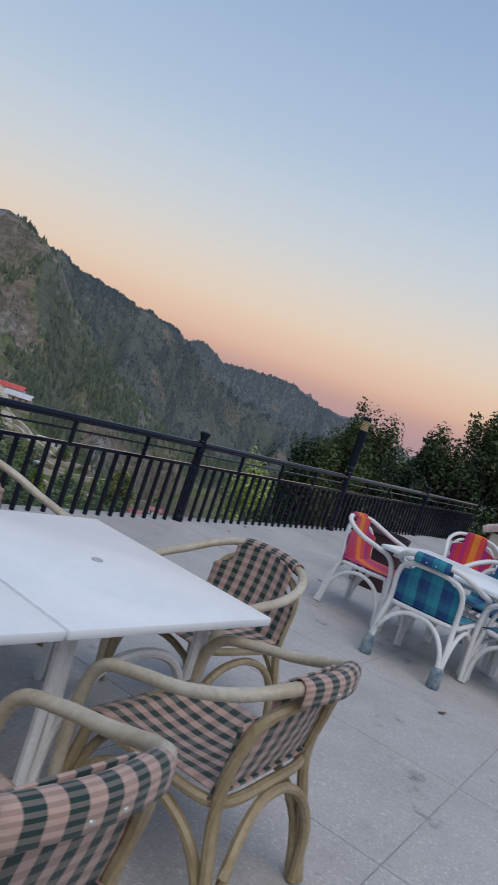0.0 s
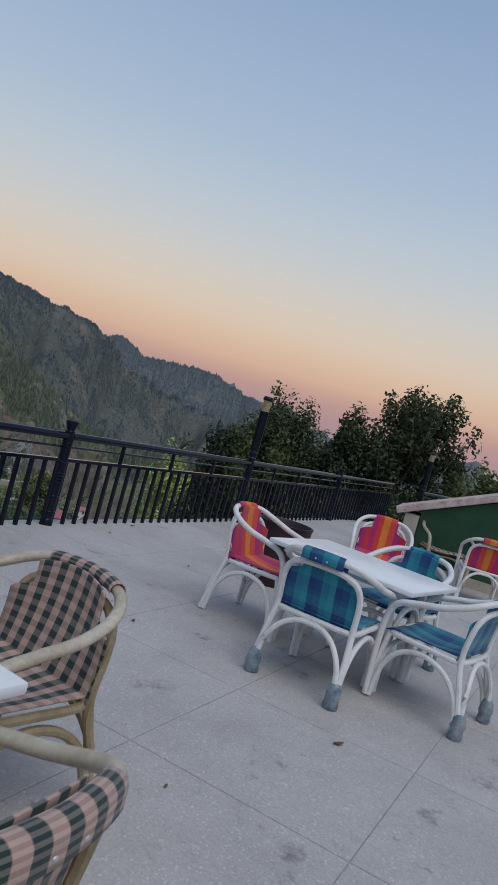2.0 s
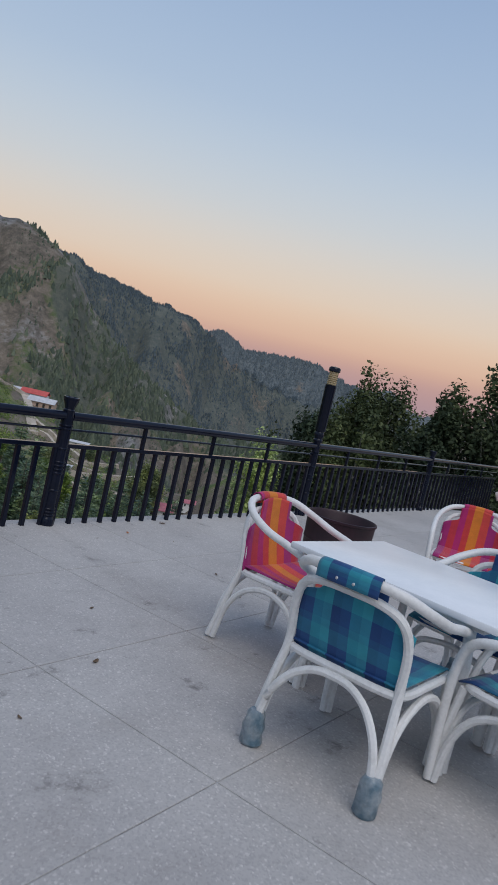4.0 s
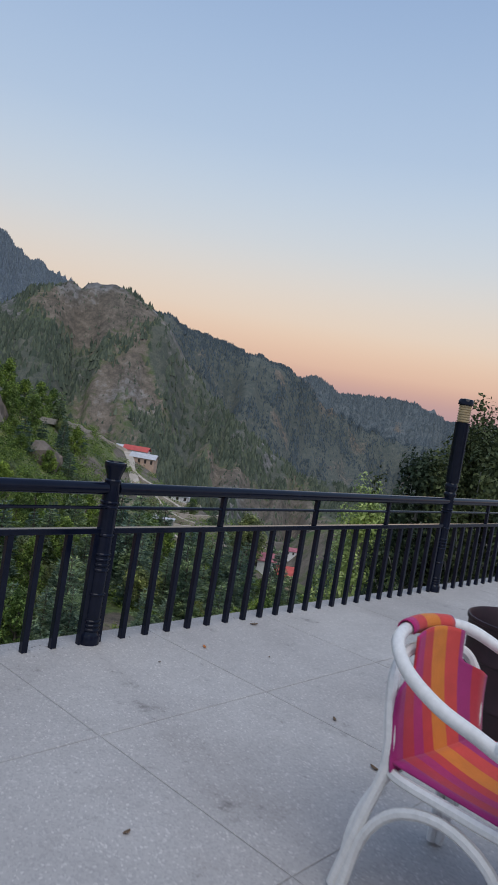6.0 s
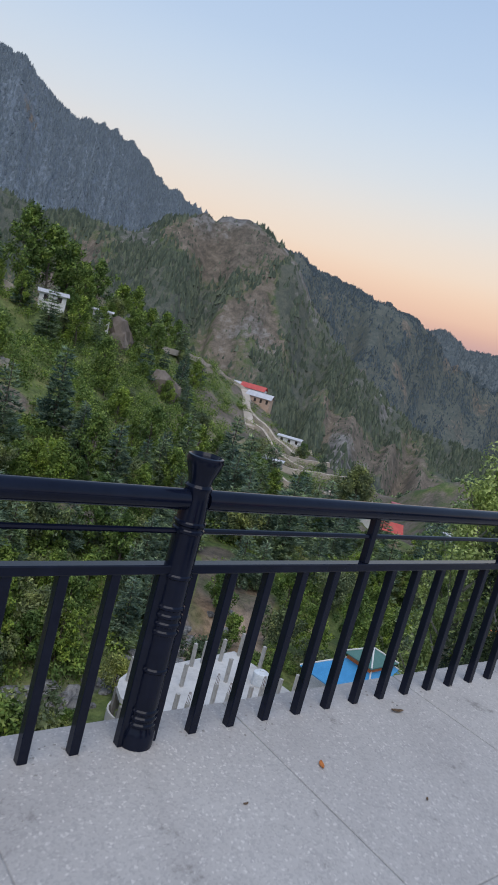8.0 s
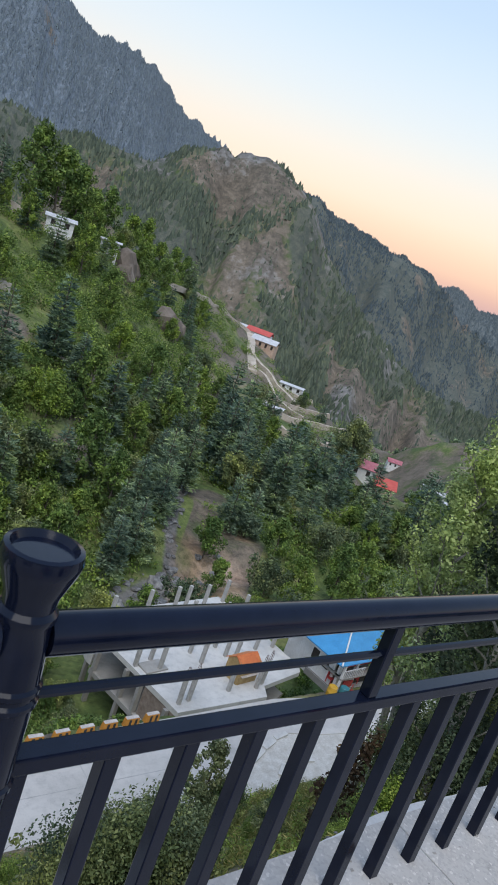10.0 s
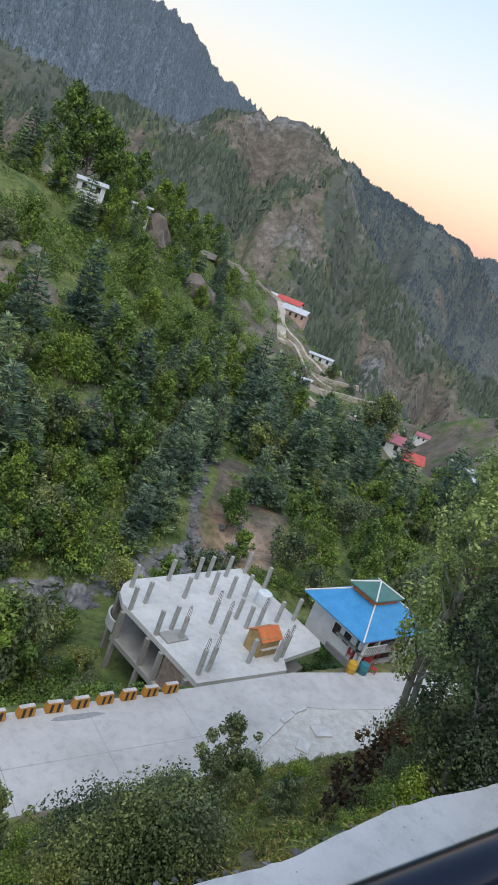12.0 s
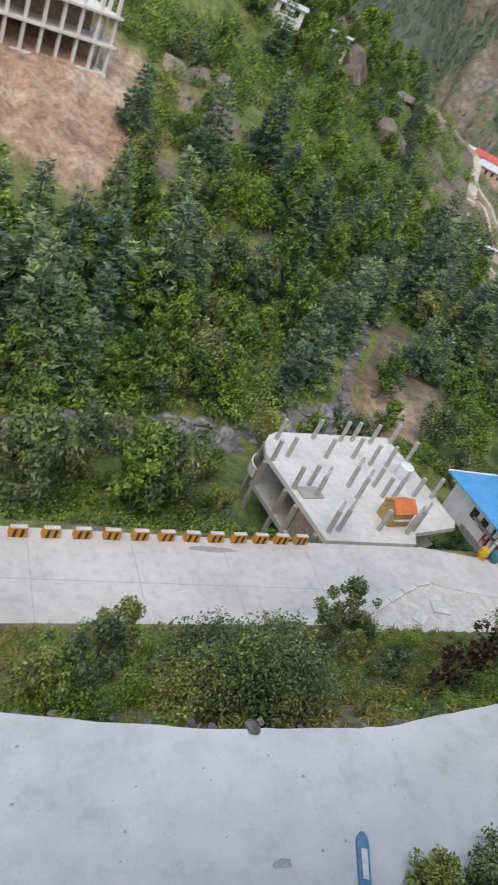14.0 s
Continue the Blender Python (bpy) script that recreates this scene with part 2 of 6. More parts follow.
FLOOR = terrazzo()
NAVY = paint_metal()
JOINT = surface("joint_mortar", (0.25, 0.25, 0.25), (0.38, 0.38, 0.38), rough=0.95)
SCREED = concrete("edge_screed", (0.50, 0.49, 0.47), 0.3)
ROADMIX = concrete("road_concrete", (0.55, 0.527, 0.508), 0.2)
DRIVE = concrete("drive_concrete", (0.56, 0.57, 0.585), 0.2)
SLABMIX = concrete("slab_concrete", (0.61, 0.595, 0.575), 0.24)
GREYMIX = concrete("raw_concrete", (0.36, 0.345, 0.325), 0.35)
LAND = land()
GLASS = glassy()
WHITE_TUBE = surface("white_cane_paint", (0.60, 0.59, 0.57), (0.76, 0.75, 0.73), 9, 70, 0.45, low=0.25, high=0.5, grain_depth=0.08)
TAN_TUBE = surface("tan_cane_paint", (0.26, 0.195, 0.10), (0.38, 0.30, 0.18), 5, 50, 0.42)
TAN_RAIL = surface("pale_cane_paint", (0.42, 0.35, 0.245), (0.56, 0.50, 0.40), 5, 50, 0.4)
TABLE_WHITE = surface("table_plastic", (0.74, 0.76, 0.78), (0.83, 0.84, 0.85), 2.5, 40, 0.32, bump=0.02, grain_depth=0.02)
BARK = surface("bark", (0.07, 0.055, 0.042), (0.17, 0.145, 0.115), 3, 25, 0.95, bump=0.8, depth=0.02)
PALEBARK = surface("poplar_bark", (0.2, 0.19, 0.16), (0.38, 0.36, 0.31), 3, 20, 0.9, bump=0.6, depth=0.02)
LEAF_POPLAR = leaves("poplar_leaf", (0.085, 0.11, 0.055), (0.175, 0.21, 0.1), (0.31, 0.34, 0.19))
LEAF_SILVER = leaves("silver_poplar_leaf", (0.16, 0.22, 0.10), (0.30, 0.385, 0.18), (0.46, 0.545, 0.30), 0.4)
LEAF_BROAD = leaves("broad_leaf", (0.064, 0.110, 0.030), (0.161, 0.239, 0.064), (0.276, 0.345, 0.110), 0.85)
LEAF_PINE = leaves("pine_needle", (0.095, 0.142, 0.095), (0.190, 0.261, 0.176), (0.314, 0.385, 0.261))
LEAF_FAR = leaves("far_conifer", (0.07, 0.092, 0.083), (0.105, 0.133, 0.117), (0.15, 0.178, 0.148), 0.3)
# distance haze painted into these three leaf colours as paler, bluer tones
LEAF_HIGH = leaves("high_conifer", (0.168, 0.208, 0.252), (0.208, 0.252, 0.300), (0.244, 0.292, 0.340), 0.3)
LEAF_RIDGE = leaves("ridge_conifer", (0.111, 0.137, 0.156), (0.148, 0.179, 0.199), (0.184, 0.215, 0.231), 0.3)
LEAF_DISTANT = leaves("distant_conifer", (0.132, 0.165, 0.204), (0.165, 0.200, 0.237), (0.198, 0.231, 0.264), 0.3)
# dark green leaf, darkened further to read as a silhouette against the sky
LEAF_DARK = leaves("dark_poplar_leaf", (0.035, 0.05, 0.028), (0.07, 0.092, 0.048), (0.13, 0.155, 0.085), 0.5)
LEAF_DRY = leaves("dry_leaf", (0.07, 0.042, 0.028), (0.115, 0.068, 0.044), (0.15, 0.105, 0.065))
GRASS = leaves("grass_blade", (0.10, 0.14, 0.04), (0.19, 0.21, 0.075), (0.36, 0.31, 0.15), 0.6)


# ---- mesh helpers ----
def link_mesh(name, verts, faces, mat, parent=None, label="", smooth=False, uvs=None):
    me = bpy.data.meshes.new(name)
    me.from_pydata([tuple(v) for v in verts], [], [tuple(f) for f in faces])
    for k in (mat if isinstance(mat, (list, tuple)) else [mat]):
        me.materials.append(k)
    if smooth:
        me.polygons.foreach_set("use_smooth", [True] * len(me.polygons))
    if uvs is not None:
        layer = me.uv_layers.new(name="UVMap")
        layer.data.foreach_set("uv", [c for f in faces for i in f for c in uvs[i]])
    ob = new(name, me)
    if parent:
        ob.parent = parent
    if label:
        ob["label"] = label
    return ob


def part(name, bm, mat, parent=None, label="", smooth=False):
    me = bpy.data.meshes.new(name)
    bmesh.ops.recalc_face_normals(bm, faces=bm.faces)
    bm.to_mesh(me)
    bm.free()
    me.materials.append(mat)
    if smooth:
        me.polygons.foreach_set("use_smooth", [True] * len(me.polygons))
        me.set_sharp_from_angle(angle=radians(40))
    ob = new(name, me)
    if parent:
        ob.parent = parent
    if label:
        ob["label"] = label
    return ob


def thing(name, label, category, group="", kind="", m=None):
    ob = tagged(new(name), label, category, group, kind)
    if m is not None:
        ob.matrix_basis = m
    return ob


def box(bm, x0, x1, y0, y1, z0, z1, bevel=0.0, m=None):
    r = bmesh.ops.create_cube(bm, size=1.0)
    vs = r["verts"]
    for v in vs:
        v.co = Vector(((x0 + x1) / 2 + v.co.x * (x1 - x0), (y0 + y1) / 2 + v.co.y * (y1 - y0), (z0 + z1) / 2 + v.co.z * (z1 - z0)))
    if bevel:
        es = list({e for v in vs for e in v.link_edges})
        r = bmesh.ops.bevel(bm, geom=es, offset=bevel, segments=2, affect="EDGES", profile=0.5)
        vs = list({v for f in r["faces"] for v in f.verts} | {v for v in vs if v.is_valid})
    if m is not None:
        bmesh.ops.transform(bm, matrix=m, verts=vs)
    return bm


def lathe(bm, profile, seg=20, centre=(0, 0)):
    """profile: (radius, height) from the bottom up."""
    rings = []
    for r, z in profile:
        rings.append([bm.verts.new((centre[0] + r * math.cos(k * math.tau / seg), centre[1] + r * math.sin(k * math.tau / seg), z)) for k in range(seg)])
    for a, b in zip(rings, rings[1:]):
        for k in range(seg):
            bm.faces.new((a[k], a[(k + 1) % seg], b[(k + 1) % seg], b[k]))
    bm.faces.new(rings[0][::-1])
    bm.faces.new(rings[-1])
    return bm


def spline(pts, n):
    """Smooth points through the given ones."""
    p = [Vector(q) for q in pts]
    p = [p[0] * 2 - p[1]] + p + [p[-1] * 2 - p[-2]]
    out = []
    for i in range(1, len(p) - 2):
        for k in range(n):
            t = k / n
            a, b, c, d = p[i - 1:i + 3]
            out.append(0.5 * (2 * b + (c - a) * t + (2 * a - 5 * b + 4 * c - d) * t * t + (3 * b - a - 3 * c + d) * t ** 3))
    return out + [p[-2]]


def tube(bm, pts, r, seg=8, r1=None, n=6):
    """A round rod along a smooth line, tapering from r to r1."""
    path = spline(pts, n) if n > 1 else [Vector(q) for q in pts]
    r1 = r if r1 is None else r1
    up = Vector((0.31, 0.17, 0.93))
    rings = []
    for i, q in enumerate(path):
        d = (path[min(i + 1, len(path) - 1)] - path[max(i - 1, 0)]).normalized()
        a = d.cross(up)
        if a.length < 0.05:
            a = d.cross(Vector((1, 0, 0)))
        a.normalize()
        b = d.cross(a)
        rad = r + (r1 - r) * i / (len(path) - 1)
        rings.append([bm.verts.new(q + (a * math.cos(k * math.tau / seg) + b * math.sin(k * math.tau / seg)) * rad) for k in range(seg)])
    for a, b in zip(rings, rings[1:]):
        for k in range(seg):
            bm.faces.new((a[k], a[(k + 1) % seg], b[(k + 1) % seg], b[k]))
    bm.faces.new(rings[0][::-1])
    bm.faces.new(rings[-1])
    return bm


# ---- the land: one sheet from the terrace's foot to the horizon ----
EYE_Z = 1.5
# azimuth from the rail's line, elevation and distance of each crest
GULLY = ((-180, 60, -9.1), (-20, 90, -22), (0, 150, -34), (20, 125, -35), (30, 108, -35), (40, 88, -34), (52, 72, -33), (60, 55, -33), (78, 46, -33), (100, 46, -33), (140, 60, -26), (180, 60, -9.1))
CREST_A = ((-180, 200, 4), (-20, 240, -8), (0, 260, -9), (20, 230, -11), (30, 190, -13), (37, 175, -12.9), (40, 190, -10.8), (43, 215, -9.4), (46, 250, -8.3), (49, 285, -7.0), (52, 320, -5.2),
           (55, 280, -4.3), (59, 220, -3.7), (64, 180, -1.7), (69, 160, -1.5), (74, 150, -1.4), (80, 150, 1), (90, 150, 5), (100, 150, 9), (180, 200, 4))
CREST_F = ((-180, 420, 2), (-20, 450, -5), (0, 450, -5), (20, 430, -6.2), (33, 420, -6.9), (35, 420, -7.5), (38, 430, -9.7), (42, 440, -10), (60, 480, -7), (100, 480, 6), (180, 420, 2))
CREST_B = ((-180, 900, 3), (-20, 900, -3), (30, 900, -5), (38, 900, -4.3), (42, 900, -2.4), (45, 900, -0.4), (47, 900, 1.5), (49.5, 900, 4.2), (50.4, 900, 5.3), (53, 900, 7.4), (55, 900, 8.0), (57, 900, 7.7),
           (59.2, 880, 7.1), (63.4, 860, 4.9), (70, 850, 4.5), (85, 850, 6), (100, 900, 9), (180, 900, 3))
CREST_D = ((-180, 1700, 5), (-20, 2000, -2), (30, 2000, -0.8), (34, 1900, 0.2), (36, 1800, 0.9), (37.4, 1750, 1.5), (38.4, 1700, 2.3), (39.2, 1650, 3.1), (40, 1650, 3.4), (43.4, 1600, 4.2), (47.2, 1550, 5.3), (50.4, 1500, 5.7), (52.7, 1500, 6.4),
           (57, 1550, 6.5), (58.2, 1550, 7.5), (59.7, 1450, 7.5), (62, 1400, 8.9), (64.4, 1350, 10.4), (66.8, 1300, 11.3), (68.8, 1300, 11.2), (70.2, 1300, 11.7), (73, 1300, 13.7), (74.7, 1300, 14), (85, 1300, 16.5), (100, 1300, 17), (180, 1700, 5))
CREST_E = ((-180, 3000, 2), (-20, 3000, -0.4), (15, 3000, -0.3), (19.7, 2900, 0.1), (23, 2800, 0.5), (26.8, 2700, 1.1), (29.3, 2600, 1.8), (30.5, 2600, 2.5), (31.6, 2600, 2.65), (34.8, 2600, 2.5), (36.4, 2600, 2.4), (37.1, 2600, 2.9), (38, 2600, 3.3), (39, 2600, 3.3), (41, 2600, 2.9), (50, 2600, 3), (180, 3000, 2))


def at_az(table, az, col):
    return np.interp(az, [r[0] for r in table], [r[col] for r in table])


def fbm(x, y, scale, octaves=5, seed=0.0):
    return noise.fractal(Vector((x * scale + seed, y * scale - seed, seed * 0.37)), 1.0, 2.0, octaves)


def smooth01(t):
    t = min(max(t, 0.0), 1.0)
    return t * t * (3 - 2 * t)


def near_ground(x, y):
    """Drive shelf, bank, road shelf and the drop behind it, all along the rail's line."""
    if y < 6.0:
        return -9.12
    if y < 22.3:
        k = (y - 6.0) / 16.3
        return -9.3 - 17.5 * (k ** 0.9) + 0.7 * math.sin(k * math.pi) * fbm(x, y, 0.25, 4, 3.0)
    if y < 29.6:
        return -26.85
    return -26.85 - 5.5 * smooth01((y - 29.6) / 5.0)


@functools.lru_cache(maxsize=None)
def profile(az):
    g, gz = at_az(GULLY, az, 1), at_az(GULLY, az, 2)
    knots = [(0.0, gz + 3), (g * 0.8, gz + 1.0), (g, gz), (g * 1.12, gz + 1.5)]
    last = 0
    for table, sag in ((CREST_A, 0.42), (CREST_F, 0.75), (CREST_B, 0.95), (CREST_D, 0.95), (CREST_E, 0.9)):
        r, el = float(at_az(table, az, 1)), float(at_az(table, az, 2))
        if r > 700:
            el += 0.12 + 0.28 * noise.noise(Vector((az * 0.9, r * 0.01, 2.0))) + 0.13 * noise.noise(Vector((az * 3.1, r * 0.01, 5.0)))
        z = EYE_Z + r * math.tan(radians(el))
        if last:
            pr, pz = knots[-1]
            mid = pr + (r - pr) * 0.33
            knots.append((mid, min(pz, z) - sag * 0.12 * (r - pr) - 12))
        knots.append((r, z))
        last = r
    knots += [(3600.0, -60.0), (4800.0, -90.0)]
    return [k[0] for k in knots], [k[1] for k in knots], float(at_az(CREST_A, az, 1))


def ground_z(x, y):
    az, r = math.degrees(math.atan2(y, x)), math.hypot(x, y)
    far = 0.0
    if y > 29.6:
        far = smooth01((y - 29.6) / 6.0)
    far = max(far, smooth01((r - 75) / 40))
    z = near_ground(x, y) if far < 1 else 0.0
    if far > 0:
        rs, zs, ra = profile(round(az, 2))
        p = float(np.interp(r, rs, zs))
        amp = 0.0
        if r > 60:
            # fades on the crests so that the skyline stays
            gap = min(abs(r - k) for k in rs)
            amp = min(gap, 0.05 * r) * (0.5 if r < 500 else 0.85)
            p += amp * fbm(x, y, (4.0 if r < 500 else 8.0) / max(150.0, r), 6, 7.0)
            if r > 500:
                # spurs and gullies running down the mountain sides
                p -= min(gap, 0.13 * r) * (0.5 * abs(noise.noise(Vector((az * 0.3, r * 0.0016, 3.0)))) + 0.14 * abs(noise.noise(Vector((az * 0.9, r * 0.004, 9.0)))))
            p += 0.003 * min(r, 1200) * fbm(x, y, 30.0 / max(150.0, r), 3, 1.0)
        if 74 < az < 95 and 62 < r < 110:
            p += 1.6 * abs(fbm(x, y, 0.16, 4, 51.0)) * smooth01((r - 62) / 8) * smooth01((110 - r) / 8)
        if r < ra and 60 < r:
            step = 5.0
            s = p / step
            p += 0.25 * step * (smooth01((s - math.floor(s)) * 1.6 - 0.3) - (s - math.floor(s)))
        z = z * (1 - far) + p * far
    return z


# worn earth and old terraces of the near slope
PATCHES = ((34, 99, 5.5), (39, 75, 4.0), (60, 73, 5.0), (27, 84, 4.5), (47, 96, 4.0), (36, 112, 4.0))


def cover(x, y, z):
    """How much bare earth, rock and forest a place has."""
    r = math.hypot(x, y)
    az = math.degrees(math.atan2(y, x))
    bare, rock, wood = 0.0, 0.0, 0.0
    if r > 560:
        n = fbm(x, y, 0.009, 6, 11.0)
        b_hill = smooth01((az - 51) / 5) * smooth01((70 - az) / 5) if r < 1080 else 0.0
        high = smooth01((z - 15) / 60)
        bare = 0.34 + 1.0 * n + 0.02 * b_hill * high
        if r < 1080 and 36 < az < 53:
            bare += 0.04
        if r > 1080:
            bare -= 0.26 if az < 56 else 0.6
        rock = 0.12 + 0.6 * fbm(x, y, 0.013, 5, 23.0) * (1.0 if r < 1080 else 0.5)
        if r < 1080 and 40.5 < az < 44.5 and z < 20:
            rock += 0.4
        wood = 1.0 - bare if r < 1080 else 1.3
    elif r > 33 and y > 31:
        n = fbm(x, y, 0.03, 5, 5.0)
        bare = 0.12 + 0.4 * n
        if az < 58 and r > 120:
            bare += 0.38
        if 43 < az < 53 and r > 165:
            bare += 0.16
        if az < 46 and r > 280:
            bare += 0.12
        for px, py, pr in PATCHES:
            bare += 0.5 * smooth01(1.4 - math.hypot(x - px, (y - py) * 1.6) / pr)
        bed = abs(r / float(at_az(GULLY, az, 1)) - 1.0)
        if bed < 0.06 and 50 < az < 84:
            rock = 0.72 - 8.0 * bed
        if 45 < az < 52 and 62 < r < 90:
            bare += 0.45
        if 57 < r < 98:
            # stony channel running down to the slab
            rock = max(rock, 0.95 - 0.75 * abs(az - 52.6 - 0.8 * math.sin(r * 0.16)))
        wood = 0.25 + 0.4 * fbm(x, y, 0.05, 3, 2.0) + (0.1 if az < 40 else 0.0)
    else:
        bare = 0.40 + 0.6 * fbm(x, y, 0.3, 4, 8.0)
        wood = 0.1
    return bare, rock, wood


def haze_share(x, y):
    """Share of haze painted into the ground colour: high mountains and distant ridge."""
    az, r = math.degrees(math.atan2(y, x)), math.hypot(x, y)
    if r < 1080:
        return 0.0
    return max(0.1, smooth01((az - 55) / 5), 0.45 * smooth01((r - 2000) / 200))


def red_cut(x, y):
    """Raw red earth below the frame building and on the slip by the stream."""
    az, r = math.degrees(math.atan2(y, x)), math.hypot(x, y)
    n = fbm(x, y, 0.12, 4, 41.0)
    a = smooth01((az - 75.5 + 3 * n) / 2) * smooth01((r - 76 + 9 * n) / 5) * smooth01((106 - r) / 5)
    b = 0.7 * smooth01((az - 44.5) / 1.5) * smooth01((51.5 + 2 * n - az) / 1.5) * smooth01((r - 63) / 5) * smooth01((84 + 8 * n - r) / 5)
    return max(a, b)


RINGS = [2.5]
while RINGS[-1] < 4800:
    RINGS.append(RINGS[-1] * (1.02 if RINGS[-1] > 28 else 1.06))


def sheet_z(x, y):
    """Height of the ground sheet itself between its rings."""
    r = math.hypot(x, y)
    i = max(1, int(np.searchsorted(RINGS, r)))
    a, b = RINGS[i - 1], RINGS[i]
    t = (r - a) / (b - a)
    return ground_z(x * a / r, y * a / r) * (1 - t) + ground_z(x * b / r, y * b / r) * t


def build_ground():
    az = sorted(set([round(-180 + 4 * k, 2) for k in range(91)] + [round(-12 + 0.35 * k, 2) for k in range(340)]))
    rs = [0.0] + RINGS
    verts, col, n = [], [], len(az) - 1
    for ri in rs[1:]:
        for a in az[:-1]:
            x, y = ri * math.cos(radians(a)), ri * math.sin(radians(a))
            z = ground_z(x, y)
            verts.append((x, y, z))
            col.append((*[min(max(c, 0), 1) for c in cover(x, y, z)], red_cut(x, y)))
    faces = []
    for i in range(len(rs) - 2):
        for k in range(n):
            a, b = i * n + k, i * n + (k + 1) % n
            faces.append((a, b, b + n, a + n))
    verts.append((0, 0, -9.12))
    col.append((0.3, 0, 0, 0))
    faces += [(len(verts) - 1, (k + 1) % n, k) for k in range(n)]
    ob = link_mesh("ground", verts, faces, LAND, smooth=True)
    lay = ob.data.color_attributes.new("cover", "FLOAT_COLOR", "POINT")
    lay.data.foreach_set("color", [c for q in col for c in q])
    # how much painted haze each ground point takes
    blue = ob.data.attributes.new("haze_tint", "FLOAT", "POINT")
    blue.data.foreach_set("value", [haze_share(v[0], v[1]) for v in verts])
    tagged(ob, "steep green and brown mountain valley with grass, earth and rock", "ground", kind="structure")


build_ground()


# ---- terrace ----
PITCH = 1.065
X0, Y0 = -0.585, -0.95


def edge_y(x):
    """The terrace's outer edge; it bends in past the third post."""
    return 0.14 if x < 8.6 else 0.14 - 0.19 * (x - 8.6)


def terrace():
    slab = bmesh.new()
    pts = [(-10.6, -9.6), (16, -9.6), (16, edge_y(16)), (8.6, 0.14), (-10.6, 0.14)]
    lo = [slab.verts.new((x, y, -0.45)) for x, y in pts]
    hi = [slab.verts.new((x, y, -0.0035)) for x, y in pts]
    slab.faces.new(lo[::-1])
    slab.faces.new(hi)
    for k in range(5):
        slab.faces.new((lo[k], lo[(k + 1) % 5], hi[(k + 1) % 5], hi[k]))
    ob = part("floor", slab, JOINT)
    tagged(ob, "pale terrazzo cement terrace floor cast in square bays", "floor", kind="structure")
    wall = bmesh.new()
    lo = [wall.verts.new((x, y, -9.3)) for x, y in ((-10.5, -9.5), (15.9, -9.5), (15.9, edge_y(15.9) - 0.15), (8.5, -0.01), (-10.5, -0.01))]
    hi = [wall.verts.new((v.co.x, v.co.y, -0.45)) for v in lo]
    for k in range(5):
        wall.faces.new((lo[k], lo[(k + 1) % 5], hi[(k + 1) % 5], hi[k]))
    tagged(part("wall_below", wall, GREYMIX), "plain rendered wall under the terrace slab", "wall", kind="structure")
    return ob


FLOOR_OB = terrace()


def post(lamp):
    """Turned iron newel with rings and a flared cap, or a taller one carrying a lamp."""
    root = thing("lamp_post" if lamp else "railing_post",
                 "navy iron lamp post with ribbed glass head on the railing" if lamp else "turned navy iron railing post with flared cap and rings",
                 "lamp post" if lamp else "post", "railing posts")
    prof = [(0.062, 0), (0.062, 0.05), (0.056, 0.06)]
    for z in (0.085, 0.11, 0.135, 0.29, 0.43, 0.46, 0.49, 0.52, 0.63, 0.79, 0.815):
        prof += [(0.050, z - 0.009), (0.055, z - 0.004), (0.055, z + 0.004), (0.050, z + 0.009)]
    prof += [(0.046, 0.88), (0.044, 0.925)]
    if not lamp:
        prof += [(0.047, 0.93), (0.047, 0.94), (0.040, 0.948), (0.043, 0.97), (0.060, 1.015), (0.063, 1.03), (0.060, 1.043), (0.052, 1.045), (0.046, 1.034)]
        part("shaft", lathe(bmesh.new(), prof, 24), NAVY, root, smooth=True)
    else:
        prof += [(0.06, 0.95), (0.06, 0.97), (0.048, 0.985), (0.062, 1.02), (0.062, 1.05), (0.052, 1.07), (0.066, 1.09), (0.069, 1.66), (0.072, 1.665)]
        part("shaft", lathe(bmesh.new(), prof, 24), NAVY, root, smooth=True)
        g = bmesh.new()
        gp = []
        for k in range(7):
            gp += [(0.054, 1.668 + k * 0.024), (0.062, 1.674 + k * 0.024), (0.062, 1.684 + k * 0.024), (0.054, 1.690 + k * 0.024)]
        part("lamp_glass", lathe(g, gp, 20), GLASS, root, "ribbed yellowed glass", smooth=True)
        part("cap", lathe(bmesh.new(), [(0.07, 1.836), (0.074, 1.84), (0.074, 1.875), (0.060, 1.893), (0.02, 1.90)], 20), NAVY, root, smooth=True)
    return root


POST_GAP = 4.02
P_PLAIN = post(False)
P_LAMP = post(True)
P_LAMP.matrix_basis = pose(POST_GAP, 0.0, 0)
TURN = -10.6


def rail_place(s):
    """A pose s metres along the railing from the first post."""
    bend = 2 * POST_GAP
    if s <= bend:
        return pose(s, 0, 0)
    a = radians(TURN)
    return pose(bend + (s - bend) * math.cos(a), (s - bend) * math.sin(a), 0, 0, 0, TURN)


copy_thing(P_PLAIN, rail_place(2 * POST_GAP))
copy_thing(P_PLAIN, rail_place(-2 * POST_GAP))
copy_thing(P_LAMP, rail_place(3 * POST_GAP))
copy_thing(P_LAMP, rail_place(-POST_GAP))


